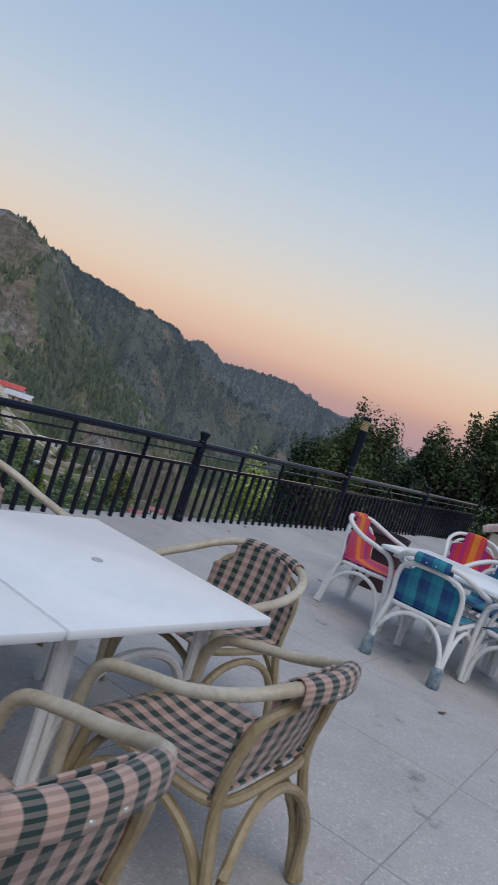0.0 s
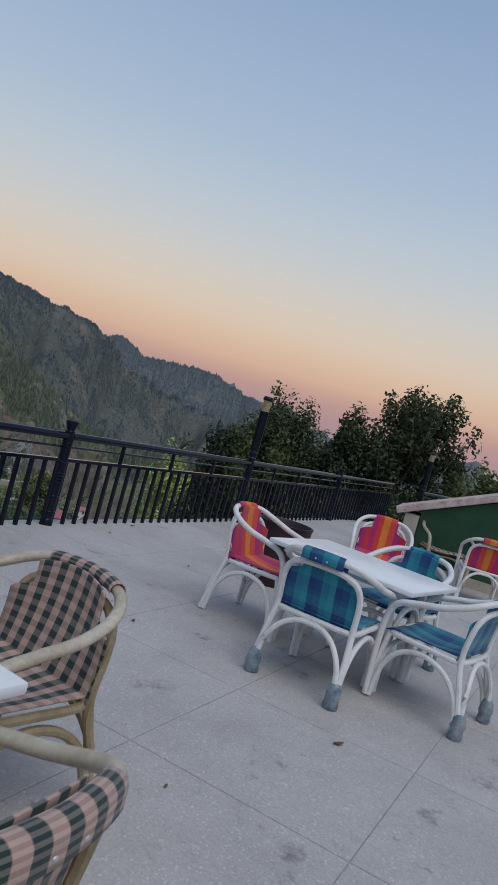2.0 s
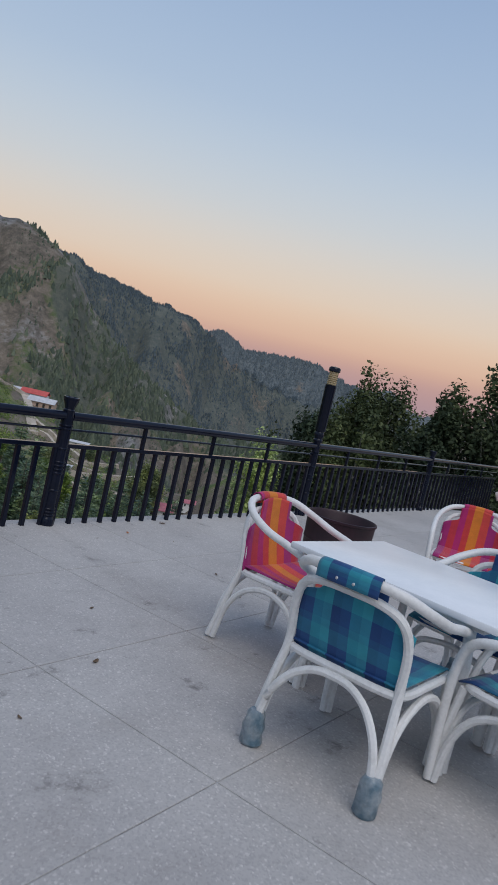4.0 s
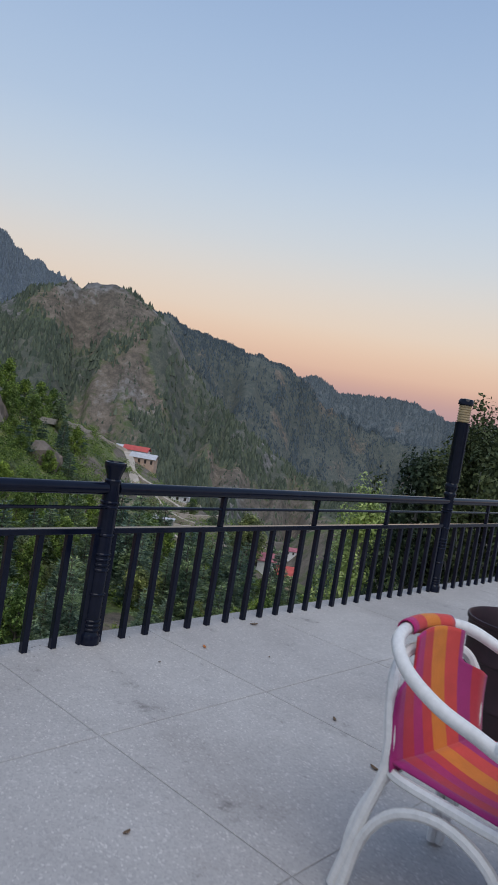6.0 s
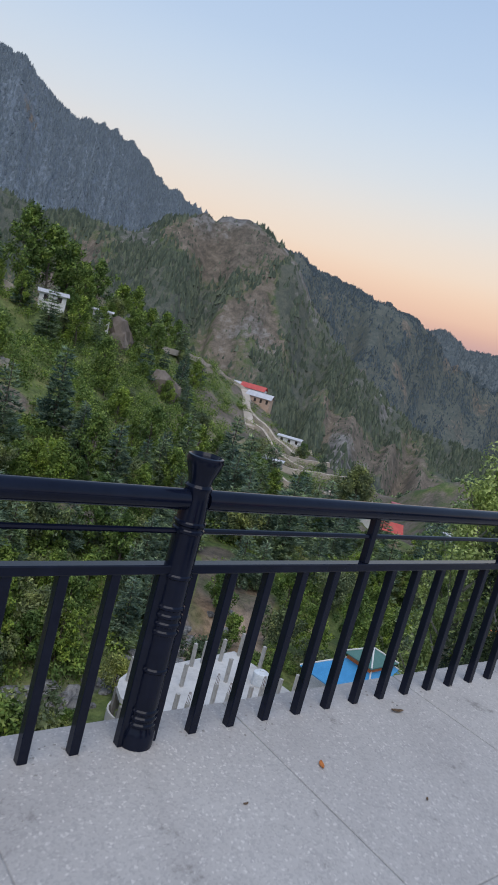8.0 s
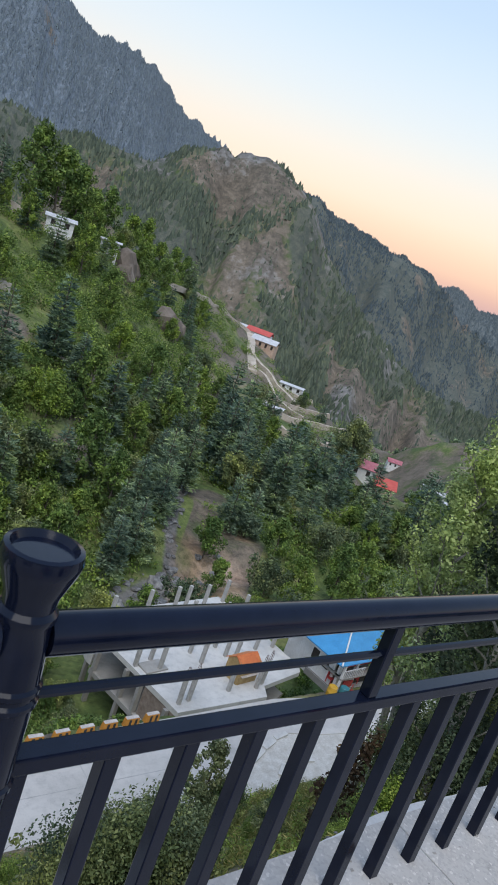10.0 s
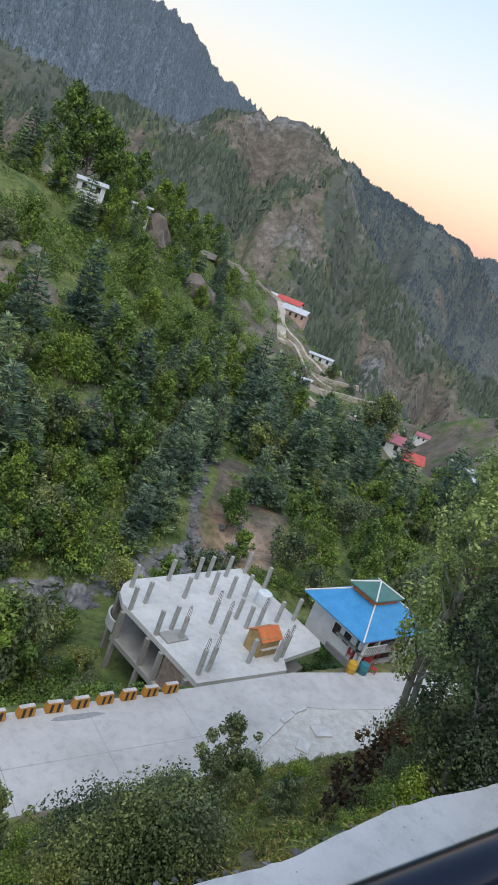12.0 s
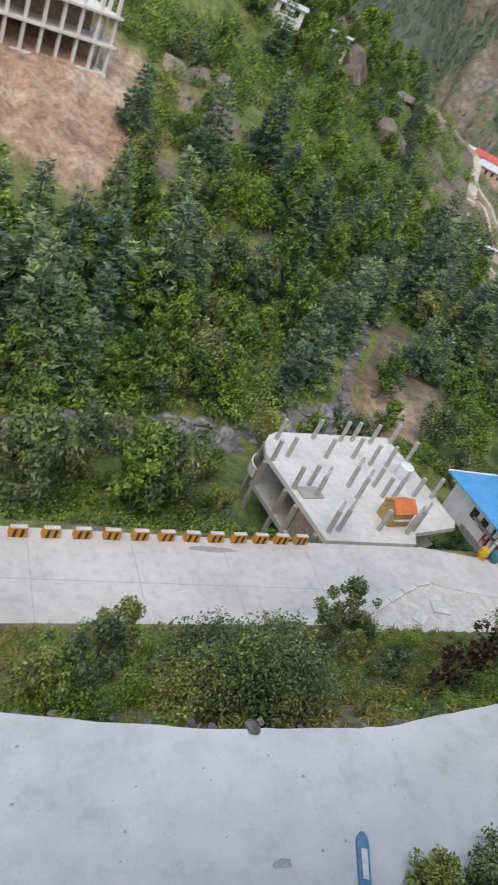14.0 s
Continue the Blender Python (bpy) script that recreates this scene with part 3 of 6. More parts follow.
def rail_bay():
    """One bay between two posts: tube handrail, thin rod, flat lower rail, stubs and square balusters."""
    root = thing("railing_bay", "navy-painted iron railing bay with slim square balusters", "railing", "railing bays")
    x0, x1 = 0.04, POST_GAP - 0.04
    part("handrail", tube(bmesh.new(), [(x0, 0, 0.892), (x1, 0, 0.892)], 0.036, 16, n=1), NAVY, root, smooth=True)
    part("thin_rod", tube(bmesh.new(), [(x0, 0, 0.782), (x1, 0, 0.782)], 0.010, 8, n=1), NAVY, root, smooth=True)
    part("lower_rail", box(bmesh.new(), x0, x1, -0.022, 0.022, 0.635, 0.668, 0.004), NAVY, root)
    stub = part("stub", box(bmesh.new(), -0.016, 0.016, -0.016, 0.016, 0.668, 0.865, 0.003), NAVY, root)
    bal = part("baluster", box(bmesh.new(), -0.017, 0.017, -0.017, 0.017, -0.01, 0.635, 0.003), NAVY, root)
    xs = [0.915, 1.93, 2.95]
    stub.location.x = xs[0]
    for x in xs[1:]:
        o = stub.copy()
        scene.collection.objects.link(o)
        o.location.x = x
    k = 0
    x = 0.06
    while x < POST_GAP - 0.06:
        if k == 0:
            bal.location.x = x
        else:
            o = bal.copy()
            scene.collection.objects.link(o)
            o.location.x = x
        k += 1
        x += 0.1755
    return root


BAY = rail_bay()
for k in (1, 2, 3):
    copy_thing(BAY, rail_place(k * POST_GAP))
for k in (0, 1):
    copy_thing(BAY, pose(-k * POST_GAP, 0, 0, 0, 0, 180))



# ---- terrace furniture ----
RED_CLOTH = fabric("red_striped_sling", ([(0, (0.50, 0.03, 0.05)), (0.16, (0.36, 0.02, 0.16)), (0.34, (0.62, 0.06, 0.05)), (0.52, (0.66, 0.20, 0.02)), (0.72, (0.55, 0.04, 0.04)), (0.86, (0.42, 0.015, 0.14))], 1.3))
TEAL_CLOTH = fabric("teal_striped_sling", ([(0, (0.009, 0.05, 0.165)), (0.24, (0.014, 0.075, 0.21)), (0.5, (0.02, 0.24, 0.32)), (0.76, (0.035, 0.30, 0.37))], 2.9),
                    ([(0, (0.012, 0.06, 0.22)), (0.42, (0.03, 0.27, 0.36)), (0.8, (0.02, 0.14, 0.28))], 2.4), 0.34)
CHECK_CLOTH = fabric("checked_sling", ([(0, (0.50, 0.33, 0.27)), (0.50, (0.006, 0.036, 0.031))], 7.4), ([(0, (0.50, 0.38, 0.33)), (0.5, (0.02, 0.035, 0.035))], 8.0), 0.28)
BAG = surface("blue_grey_wrap", (0.10, 0.17, 0.22), (0.34, 0.38, 0.40), 14, 60, 0.35, bump=0.6)
STUD = surface("steel_stud", (0.5, 0.5, 0.5), (0.6, 0.6, 0.6), rough=0.35, metal=0.6)


def sheet(name, f, nu, nv, mat, parent, thick=0.008, wide=0.0):
    """A cloth with thickness over f(u, v) -> point, u and v from 0 to 1."""
    top, uvs = [], []
    for j in range(nv + 1):
        for i in range(nu + 1):
            top.append(Vector(f(i / nu, j / nv)))
            uvs.append((top[-1].x / wide + 0.5 if wide else i / nu, j / nv))
    w = nu + 1
    nor = []
    for j in range(nv + 1):
        for i in range(nu + 1):
            a = top[j * w + min(i + 1, nu)] - top[j * w + max(i - 1, 0)]
            b = top[min(j + 1, nv) * w + i] - top[max(j - 1, 0) * w + i]
            nor.append(a.cross(b).normalized() * thick)
    n = len(top)
    verts = top + [p - q for p, q in zip(top, nor)]
    faces = []
    for j in range(nv):
        for i in range(nu):
            a = j * w + i
            faces += [(a, a + 1, a + 1 + w, a + w), (n + a, n + a + w, n + a + 1 + w, n + a + 1)]
    rim = [i for i in range(w)] + [j * w + nu for j in range(1, nv + 1)] + [nv * w + i for i in range(nu - 1, -1, -1)] + [j * w for j in range(nv - 1, 0, -1)]
    for a, b in zip(rim, rim[1:] + rim[:1]):
        faces.append((a, n + a, n + b, b))
    return link_mesh(name, verts, faces, mat, parent, smooth=True, uvs=uvs + uvs)


def mirror(pts):
    return list(pts) + [(-x, y, z) for x, y, z in reversed(pts) if abs(x) > 1e-6]


def cane_chair(label, tube_mat, rail_mat, cloth, wraps=(), tongue=0.13):
    """Bent-cane armchair with a sling seat; it faces +y."""
    root = thing("cane_chair", label, "chair", "chairs on the terrace")
    r = 0.019
    hoop = mirror([(0.255, 0.285, 0.012), (0.265, 0.29, 0.28), (0.275, 0.275, 0.50), (0.283, 0.225, 0.605), (0.29, 0.10, 0.648), (0.292, -0.05, 0.682), (0.265, -0.19, 0.735), (0.18, -0.285, 0.785), (0, -0.325, 0.80)])
    part("arm_hoop", tube(bmesh.new(), hoop, r * 1.08, 10, n=5), rail_mat, root, smooth=True)
    back = mirror([(0.262, -0.315, 0.012), (0.25, -0.255, 0.25), (0.235, -0.215, 0.43), (0.235, -0.235, 0.60), (0.20, -0.262, 0.69), (0.12, -0.29, 0.728), (0, -0.298, 0.735)])
    part("back_frame", tube(bmesh.new(), back, r * 0.95, 8, n=5), tube_mat, root, smooth=True)
    seat = mirror([(0, 0.255, 0.418), (0.18, 0.25, 0.418), (0.243, 0.20, 0.42), (0.245, 0.0, 0.414), (0.238, -0.17, 0.41), (0.18, -0.222, 0.41), (0, -0.228, 0.41)])
    part("seat_frame", tube(bmesh.new(), seat, r * 0.9, 8, n=4), tube_mat, root, smooth=True)
    for s in (1, -1):
        arch = [(s * 0.252, 0.262, 0.012), (s * 0.25, 0.235, 0.20), (s * 0.25, 0.15, 0.325), (s * 0.25, 0.0, 0.368), (s * 0.25, -0.15, 0.315), (s * 0.252, -0.245, 0.19), (s * 0.258, -0.285, 0.012)]
        part("side_arch", tube(bmesh.new(), arch, r * 0.9, 8, n=4), tube_mat, root, smooth=True)
        part("front_leg", tube(bmesh.new(), [(s * 0.235, 0.275, 0.012), (s * 0.238, 0.272, 0.22), (s * 0.24, 0.24, 0.415)], r * 0.9, 8, n=3), tube_mat, root, smooth=True)
    for y, top in ((0.272, 0.36), (-0.305, 0.388)):
        arch = mirror([(0.243, y, 0.012), (0.232, y * 0.97, 0.2), (0.17, y * 0.9, 0.32), (0.085, y * 0.84, top - 0.01), (0, y * 0.82, top)])
        part("cross_arch", tube(bmesh.new(), arch, r * 0.85, 8, n=4), tube_mat, root, smooth=True)

    def seat_f(u, v):
        x = (u - 0.5) * 0.475
        y = 0.27 - 0.485 * v
        dip = 0.035 * (1 - (2 * u - 1) ** 2) * math.sin(math.pi * min(max(v, 0.05), 0.95))
        return x, y, 0.44 - dip - 0.045 * max(0.0, 0.08 - v) * 10 * (0.5 if v == 0 else 0.2)
    sheet("seat", seat_f, 10, 10, cloth, root)

    def back_f(u, v):
        a = 2 * u - 1
        wide = 0.246 - (0.246 - tongue) * smooth01((v - 0.66) / 0.07)
        x = a * wide
        w = x / 0.238
        y = -0.195 - 0.082 * v + 0.07 * w * w * v * v - 0.014 * math.sin(math.pi * v) * (1 - w * w)
        return x, y, 0.415 + 0.392 * v - 0.062 * w * w * v * v
    sheet("backrest", back_f, 14, 28, cloth, root, wide=0.475)
    over = [q for q in spline(hoop, 8) if abs(q.x) < tongue and q.y < -0.2]
    rad = r * 1.08 + 0.006

    def flap_f(u, v):
        t = u * (len(over) - 1)
        i = min(int(t), len(over) - 2)
        q = over[i].lerp(over[i + 1], t - i)
        d = (over[i + 1] - over[i]).normalized()
        out = Vector((d.y, -d.x, 0)).normalized()
        if out.y > 0:
            out = -out
        up = Vector((0, 0, 1))
        if v < 0.75:
            ang = radians(200 - 200 * v / 0.75)
            return q + (out * math.cos(ang) + up * math.sin(ang)) * rad
        return q + out * rad - up * 0.045 * (v - 0.75) / 0.25
    sheet("top_flap", flap_f, 12, 12, cloth, root, -0.003, wide=0.475)
    for k in range(4):
        a = (-0.75 + 0.5 * k) * 0.5
        b = bmesh.new()
        bmesh.ops.create_uvsphere(b, u_segments=8, v_segments=5, radius=0.007)
        o = part("stud", b, STUD, root, smooth=True)
        o.location = (0.27 * a, -0.352 + 0.12 * a * a, 0.775 - 0.05 * a * a)
    for x, y in wraps:
        b = lathe(bmesh.new(), [(0.036, 0.0), (0.044, 0.012), (0.040, 0.05), (0.046, 0.075), (0.037, 0.11), (0.040, 0.125), (0.026, 0.145)], 10, (x, y))
        for v in b.verts:
            v.co += Vector((fbm(v.co.z * 90, v.co.x * 60, 1, 2), fbm(v.co.y * 70, v.co.z * 80, 1, 2), 0)) * 0.007
        part("foot_wrap", b, BAG, root, "crumpled blue-grey plastic wrap", smooth=True)
    return root


BACK_FEET = ((0.25, -0.30), (-0.25, -0.30))
red = cane_chair("white bent-cane armchair with red and orange striped sling", WHITE_TUBE, WHITE_TUBE, RED_CLOTH)
teal = cane_chair("white bent-cane armchair with teal and navy striped sling", WHITE_TUBE, WHITE_TUBE, TEAL_CLOTH, BACK_FEET)
check = cane_chair("tan bent-cane armchair with green and pink checked sling", TAN_TUBE, TAN_RAIL, CHECK_CLOTH, tongue=0.165)


def facing(x, y, deg):
    """Pose of a chair whose seat looks along the azimuth deg."""
    return pose(x, y, 0, 0, 0, deg - 90)


red.matrix_basis = facing(-0.275, -2.475, -96)
teal.matrix_basis = facing(-0.995, -3.275, -3)
check.matrix_basis = facing(-3.58, -2.95, 170)
for first in (red, teal, check):
    first.scale = (1.05, 1.05, 1.05) if first == red else (1.12, 1.05, 1.06) if first == teal else (1.18, 1.09, 1.005)
copy_thing(red, facing(2.2, -2.65, -165))
copy_thing(red, facing(4.4, -3.45, 16))
copy_thing(teal, facing(-0.59, -3.94, 81))
copy_thing(teal, facing(0.10, -3.42, 168))
copy_thing(check, facing(-4.515, -3.655, 91))
copy_thing(check, facing(-5.575, -3.715, 87))
copy_thing(check, facing(-4.2, -1.98, -82))
copy_thing(check, facing(5.3, -2.75, -150))


def cafe_table(w, d, label):
    """White moulded table top on white bent-cane legs."""
    root = thing("cafe_table", label, "table", "tables on the terrace")
    part("tabletop", box(bmesh.new(), -w / 2, w / 2, -d / 2, d / 2, 0.705, 0.74, 0.009), TABLE_WHITE, root, smooth=True)
    part("apron", box(bmesh.new(), -w / 2 + 0.09, w / 2 - 0.09, -d / 2 + 0.09, d / 2 - 0.09, 0.665, 0.704, 0.004), WHITE_TUBE, root)
    for sx in (1, -1):
        for sy in (1, -1):
            x, y = sx * (w / 2 - 0.13), sy * (d / 2 - 0.15)
            b = bmesh.new()
            tube(b, [(x, y, 0.0), (x * 0.97, y * 0.97, 0.35), (x * 0.92, y * 0.92, 0.68)], 0.021, 8, n=3)
            tube(b, [(x * 0.86, y, 0.0), (x * 0.84, y * 0.97, 0.35), (x * 0.86, y * 0.92, 0.68)], 0.021, 8, n=3)
            part("leg", b, WHITE_TUBE, root, smooth=True)
    for sy in (1, -1):
        y = sy * (d / 2 - 0.15)
        part("leg_arch", tube(bmesh.new(), mirror([(w / 2 - 0.17, y, 0.01), (w / 2 - 0.2, y, 0.3), (w / 4 - 0.06, y, 0.5), (0, y, 0.56)]), 0.019, 8, n=4), WHITE_TUBE, root, smooth=True)
    return root


t1 = cafe_table(0.86, 1.14, "white rectangular cafe table between teal and red chairs")
t1.matrix_basis = pose(-0.36, -3.24, 0, 0, 0, -9)
t2 = cafe_table(1.0, 1.13, "white square cafe table among checked cane chairs")
t2.matrix_basis = pose(-4.494, -2.90, 0.0, 0, 0, -5.5)
copy_thing(t2, pose(-5.50, -2.803, 0.0, 0, 0, -5.5))
scratch = surface("worn_mark", (0.42, 0.42, 0.42), (0.55, 0.55, 0.55), 20, 80)
part("umbrella_hole_cap", lathe(bmesh.new(), [(0.022, 0.7395), (0.024, 0.7425), (0.019, 0.745)], 14, (0.05, 0.0)), scratch, t2, "small grey plastic cap", smooth=True)

MAROON = surface("maroon_paint", (0.014, 0.003, 0.006), (0.03, 0.006, 0.012), 5, 40, 0.5)
DRUM_INSIDE = surface("dark_inside", (0.012, 0.01, 0.01), (0.03, 0.025, 0.022), rough=0.9)


def drum():
    root = thing("drum_bin", "dark maroon painted open steel drum on the terrace floor", "bin", m=pose(1.18, -1.95, 0))
    b = lathe(bmesh.new(), [(0.225, 0), (0.235, 0.01), (0.245, 0.2), (0.25, 0.205), (0.25, 0.22), (0.247, 0.225), (0.258, 0.42), (0.263, 0.425), (0.263, 0.44), (0.260, 0.445), (0.268, 0.60), (0.276, 0.605), (0.276, 0.622), (0.268, 0.625), (0.258, 0.61), (0.235, 0.05)], 32)
    part("shell", b, MAROON, root, smooth=True)
    # near-black fill in the lower half of the drum
    part("inner_fill", lathe(bmesh.new(), [(0.2, 0.055), (0.245, 0.30), (0.15, 0.33), (0.02, 0.36)], 16), DRUM_INSIDE, root)


drum()

STONE_CAP = surface("weathered_coping", (0.42, 0.27, 0.25), (0.62, 0.56, 0.52), 9, 45, 0.8, bump=0.5, depth=0.006)
GREEN_PAINT = surface("green_paint", (0.007, 0.05, 0.02), (0.012, 0.08, 0.03), 2.5, 30, 0.5)
BEIGE_PAINT = surface("beige_paint", (0.36, 0.31, 0.25), (0.48, 0.43, 0.37), 3, 35, 0.8)


def booth():
    """Low green-painted booth with a sloping stone-edged top, standing by the bend of the railing."""
    root = thing("green_booth", "green-painted booth with a sloping weathered stone top", "booth", m=pose(5.2, -2.1, 0, 0, 0, -80))
    tilt = pose(0, 0, 0.86, 0, -23, 0)
    part("sloping_top", box(bmesh.new(), -0.15, 2.6, -0.06, 1.0, -0.055, 0.05, 0.012, tilt), STONE_CAP, root, "pink and cream weathered stone edge")
    b = bmesh.new()
    vs = [b.verts.new(p) for p in ((0.22, 0.06, 0.0), (2.3, 0.06, 0.0), (2.3, 0.06, 1.75), (0.22, 0.06, 0.88), (0.22, 0.9, 0.0), (2.3, 0.9, 0.0), (2.3, 0.9, 1.75), (0.22, 0.9, 0.88))]
    for f in ((0, 1, 2, 3), (7, 6, 5, 4), (0, 3, 7, 4), (1, 5, 6, 2), (3, 2, 6, 7), (0, 4, 5, 1)):
        b.faces.new([vs[i] for i in f])
    part("panel", b, GREEN_PAINT, root)
    part("end_pier", box(bmesh.new(), 0.0, 0.21, 0.0, 0.92, 0, 0.80, 0.01), BEIGE_PAINT, root)
    part("kick_board", box(bmesh.new(), 0.22, 2.3, 0.03, 0.058, 0, 0.14, 0.004), BEIGE_PAINT, root)


booth()

LITTER = surface("dry_leaf_litter", (0.10, 0.06, 0.03), (0.20, 0.13, 0.07), 30, 90)
ORANGE_BIT = surface("orange_scrap", (0.5, 0.16, 0.03), (0.6, 0.22, 0.05), 30, 90)


def litter(x, y, size, mat, label, turn):
    def f(u, v):
        return (u - 0.5) * size, (v - 0.5) * size * 0.42 * (1 - (2 * u - 1) ** 2 * 0.85), 0.003 + 0.25 * size * (2 * u - 1) ** 2 * 0.3 + 0.1 * size * abs(2 * v - 1)
    o = sheet("fallen_leaf", f, 6, 3, mat, None, 0.001)
    o.matrix_basis = pose(x, y, 0, 0, 0, turn)
    tagged(o, label, "leaf", "litter on the floor")


for x, y, s, m, a in ((-1.37, -2.10, 0.05, LITTER, 20), (0.62, -0.32, 0.045, ORANGE_BIT, 60), (1.28, -0.12, 0.06, LITTER, -20), (0.55, -1.35, 0.04, LITTER, 50), (-0.9, -1.55, 0.035, LITTER, 10), (-2.0, -2.35, 0.03, LITTER, 80),
                      (-1.75, -3.75, 0.07, LITTER, -30), (0.2, -0.4, 0.02, LITTER, 0), (0.9, -0.6, 0.02, LITTER, 40), (-2.9, -3.4, 0.03, LITTER, 15), (0.3, -1.75, 0.05, LITTER, 75), (-2.3, -1.2, 0.03, LITTER, 33)):
    litter(x, y, s, m, "small dry curled leaf lying on the terrace floor" if m is LITTER else "small orange scrap lying on the terrace floor", a)

# ---- drive below, bank, road ----


def slab_from_outline(name, pts, z0, z1, mat, label, category):
    b = bmesh.new()
    lo = [b.verts.new((x, y, z0)) for x, y in pts]
    hi = [b.verts.new((x, y, z1)) for x, y in pts]
    b.faces.new(lo[::-1])
    b.faces.new(hi)
    for k in range(len(pts)):
        b.faces.new((lo[k], lo[(k + 1) % len(pts)], hi[(k + 1) % len(pts)], hi[k]))
    return tagged(part(name, b, mat), label, category, kind="structure")


def drive_edge(x):
    bow = np.interp(x, (-14, 0.5, 2.5, 4.5, 6.1, 8.3, 9.4, 10.6, 11.7, 12.9, 14.5, 17.6), (7.6, 7.05, 6.78, 6.48, 6.27, 6.11, 6.07, 6.15, 6.3, 6.43, 6.4, 6.2))
    return float(bow) + 0.05 * fbm(x, 0, 1.3, 4, 4.0)


pts = [(-14, 0.0), (17.6, 0.0)] + [(x, drive_edge(x)) for x in [17.6 - 0.25 * k for k in range(127)]]
slab_from_outline("pavement_drive", pts, -9.3, -9.0, DRIVE, "white-grey cement drive with a ragged outer edge", "drive")
slab_from_outline("road", [(-60, 22.4), (27, 22.6), (29.2, 23.9), (34.5, 26.3), (37, 25.6), (44, 24.5), (75, 20), (75, 28), (46.5, 28.2), (36, 29.6), (27.3, 29.3), (6, 28.95), (-60, 27.9)], -27.2, -26.6, ROADMIX,
                  "pale concrete hill road with dusty joints", "road")
SAND = surface("dusty_sand", (0.46, 0.43, 0.39), (0.60, 0.58, 0.55), 1.5, 12, 0.95, kind="Object")
slab_from_outline("ground_gravel_lay_by", [(27.5, 19.6), (40, 18.6), (46, 22), (46, 24.6), (37, 26.0), (34.4, 26.6), (29, 24.2), (26.6, 22.8)], -27.2, -26.64, SAND, "dusty broken concrete lay-by beside the road", "lay-by")
DARKJOINT = surface("road_joint", (0.36, 0.355, 0.35), (0.46, 0.45, 0.44), 4, 20, 0.95)
DAMP = surface("damp_patch", (0.27, 0.27, 0.275), (0.36, 0.36, 0.365), 4, 20, 0.6)
for k, x in enumerate((-5, 1.5, 8.0, 13.8, 19.6, 25.6)):
    b = box(bmesh.new(), x - 0.03, x + 0.03, 22.6, 28.6, -26.62, -26.596)
    tagged(part("road_joint", b, DARKJOINT), "dark dusty joint across the concrete road", "joint", kind="structure")
b = box(bmesh.new(), -40, 26, 25.3, 25.36, -26.62, -26.596)
tagged(part("road_joint", b, DARKJOINT), "dark joint along the middle of the concrete road", "joint", kind="structure")


def blob(name, x, y, z, w, d, mat, label, category, seed, h=0.006):
    b = bmesh.new()
    n = 26
    ring = []
    for k in range(n):
        a = k * math.tau / n
        q = 1 + 0.35 * fbm(math.cos(a) * 1.3, math.sin(a) * 1.3, 1, 3, seed)
        ring.append(b.verts.new((w * q * math.cos(a), d * q * math.sin(a), h)))
    low = [b.verts.new((v.co.x * 1.02, v.co.y * 1.02, -0.01)) for v in ring]
    b.faces.new(ring)
    for k in range(n):
        b.faces.new((low[k], low[(k + 1) % n], ring[(k + 1) % n], ring[k]))
    o = part(name, b, mat)
    o.location = (x, y, z)
    return tagged(o, label, category, kind="structure")


blob("damp_patch", 18.9, 28.15, -26.6, 1.5, 0.22, DAMP, "dark damp patch on the concrete road", "stain", 3.0)
blob("damp_patch", 6.6, 3.95, -9.0, 0.16, 0.07, DAMP, "dark stain on the cement drive", "stain", 6.0)
for k in range(46):
    x, y = random.uniform(1.5, 15), random.uniform(3.9, 6.2)
    s = random.choice((0.008, 0.012, 0.016, 0.025))
    blob("drive_spot", x, y, -9.0, s * 1.3, s, DAMP, "small dark spot on the cement drive", "stain", k * 1.7, 0.003)

BLOCK_ORANGE = surface("road_orange", (0.50, 0.22, 0.035), (0.62, 0.29, 0.05), 3, 18, 0.8)
BLOCK_BLACK = surface("road_black", (0.02, 0.02, 0.02), (0.05, 0.05, 0.05), 4, 18, 0.85)
BLOCK_TOP = surface("dirty_whitewash", (0.45, 0.40, 0.37), (0.62, 0.58, 0.55), 4, 18, 0.9)


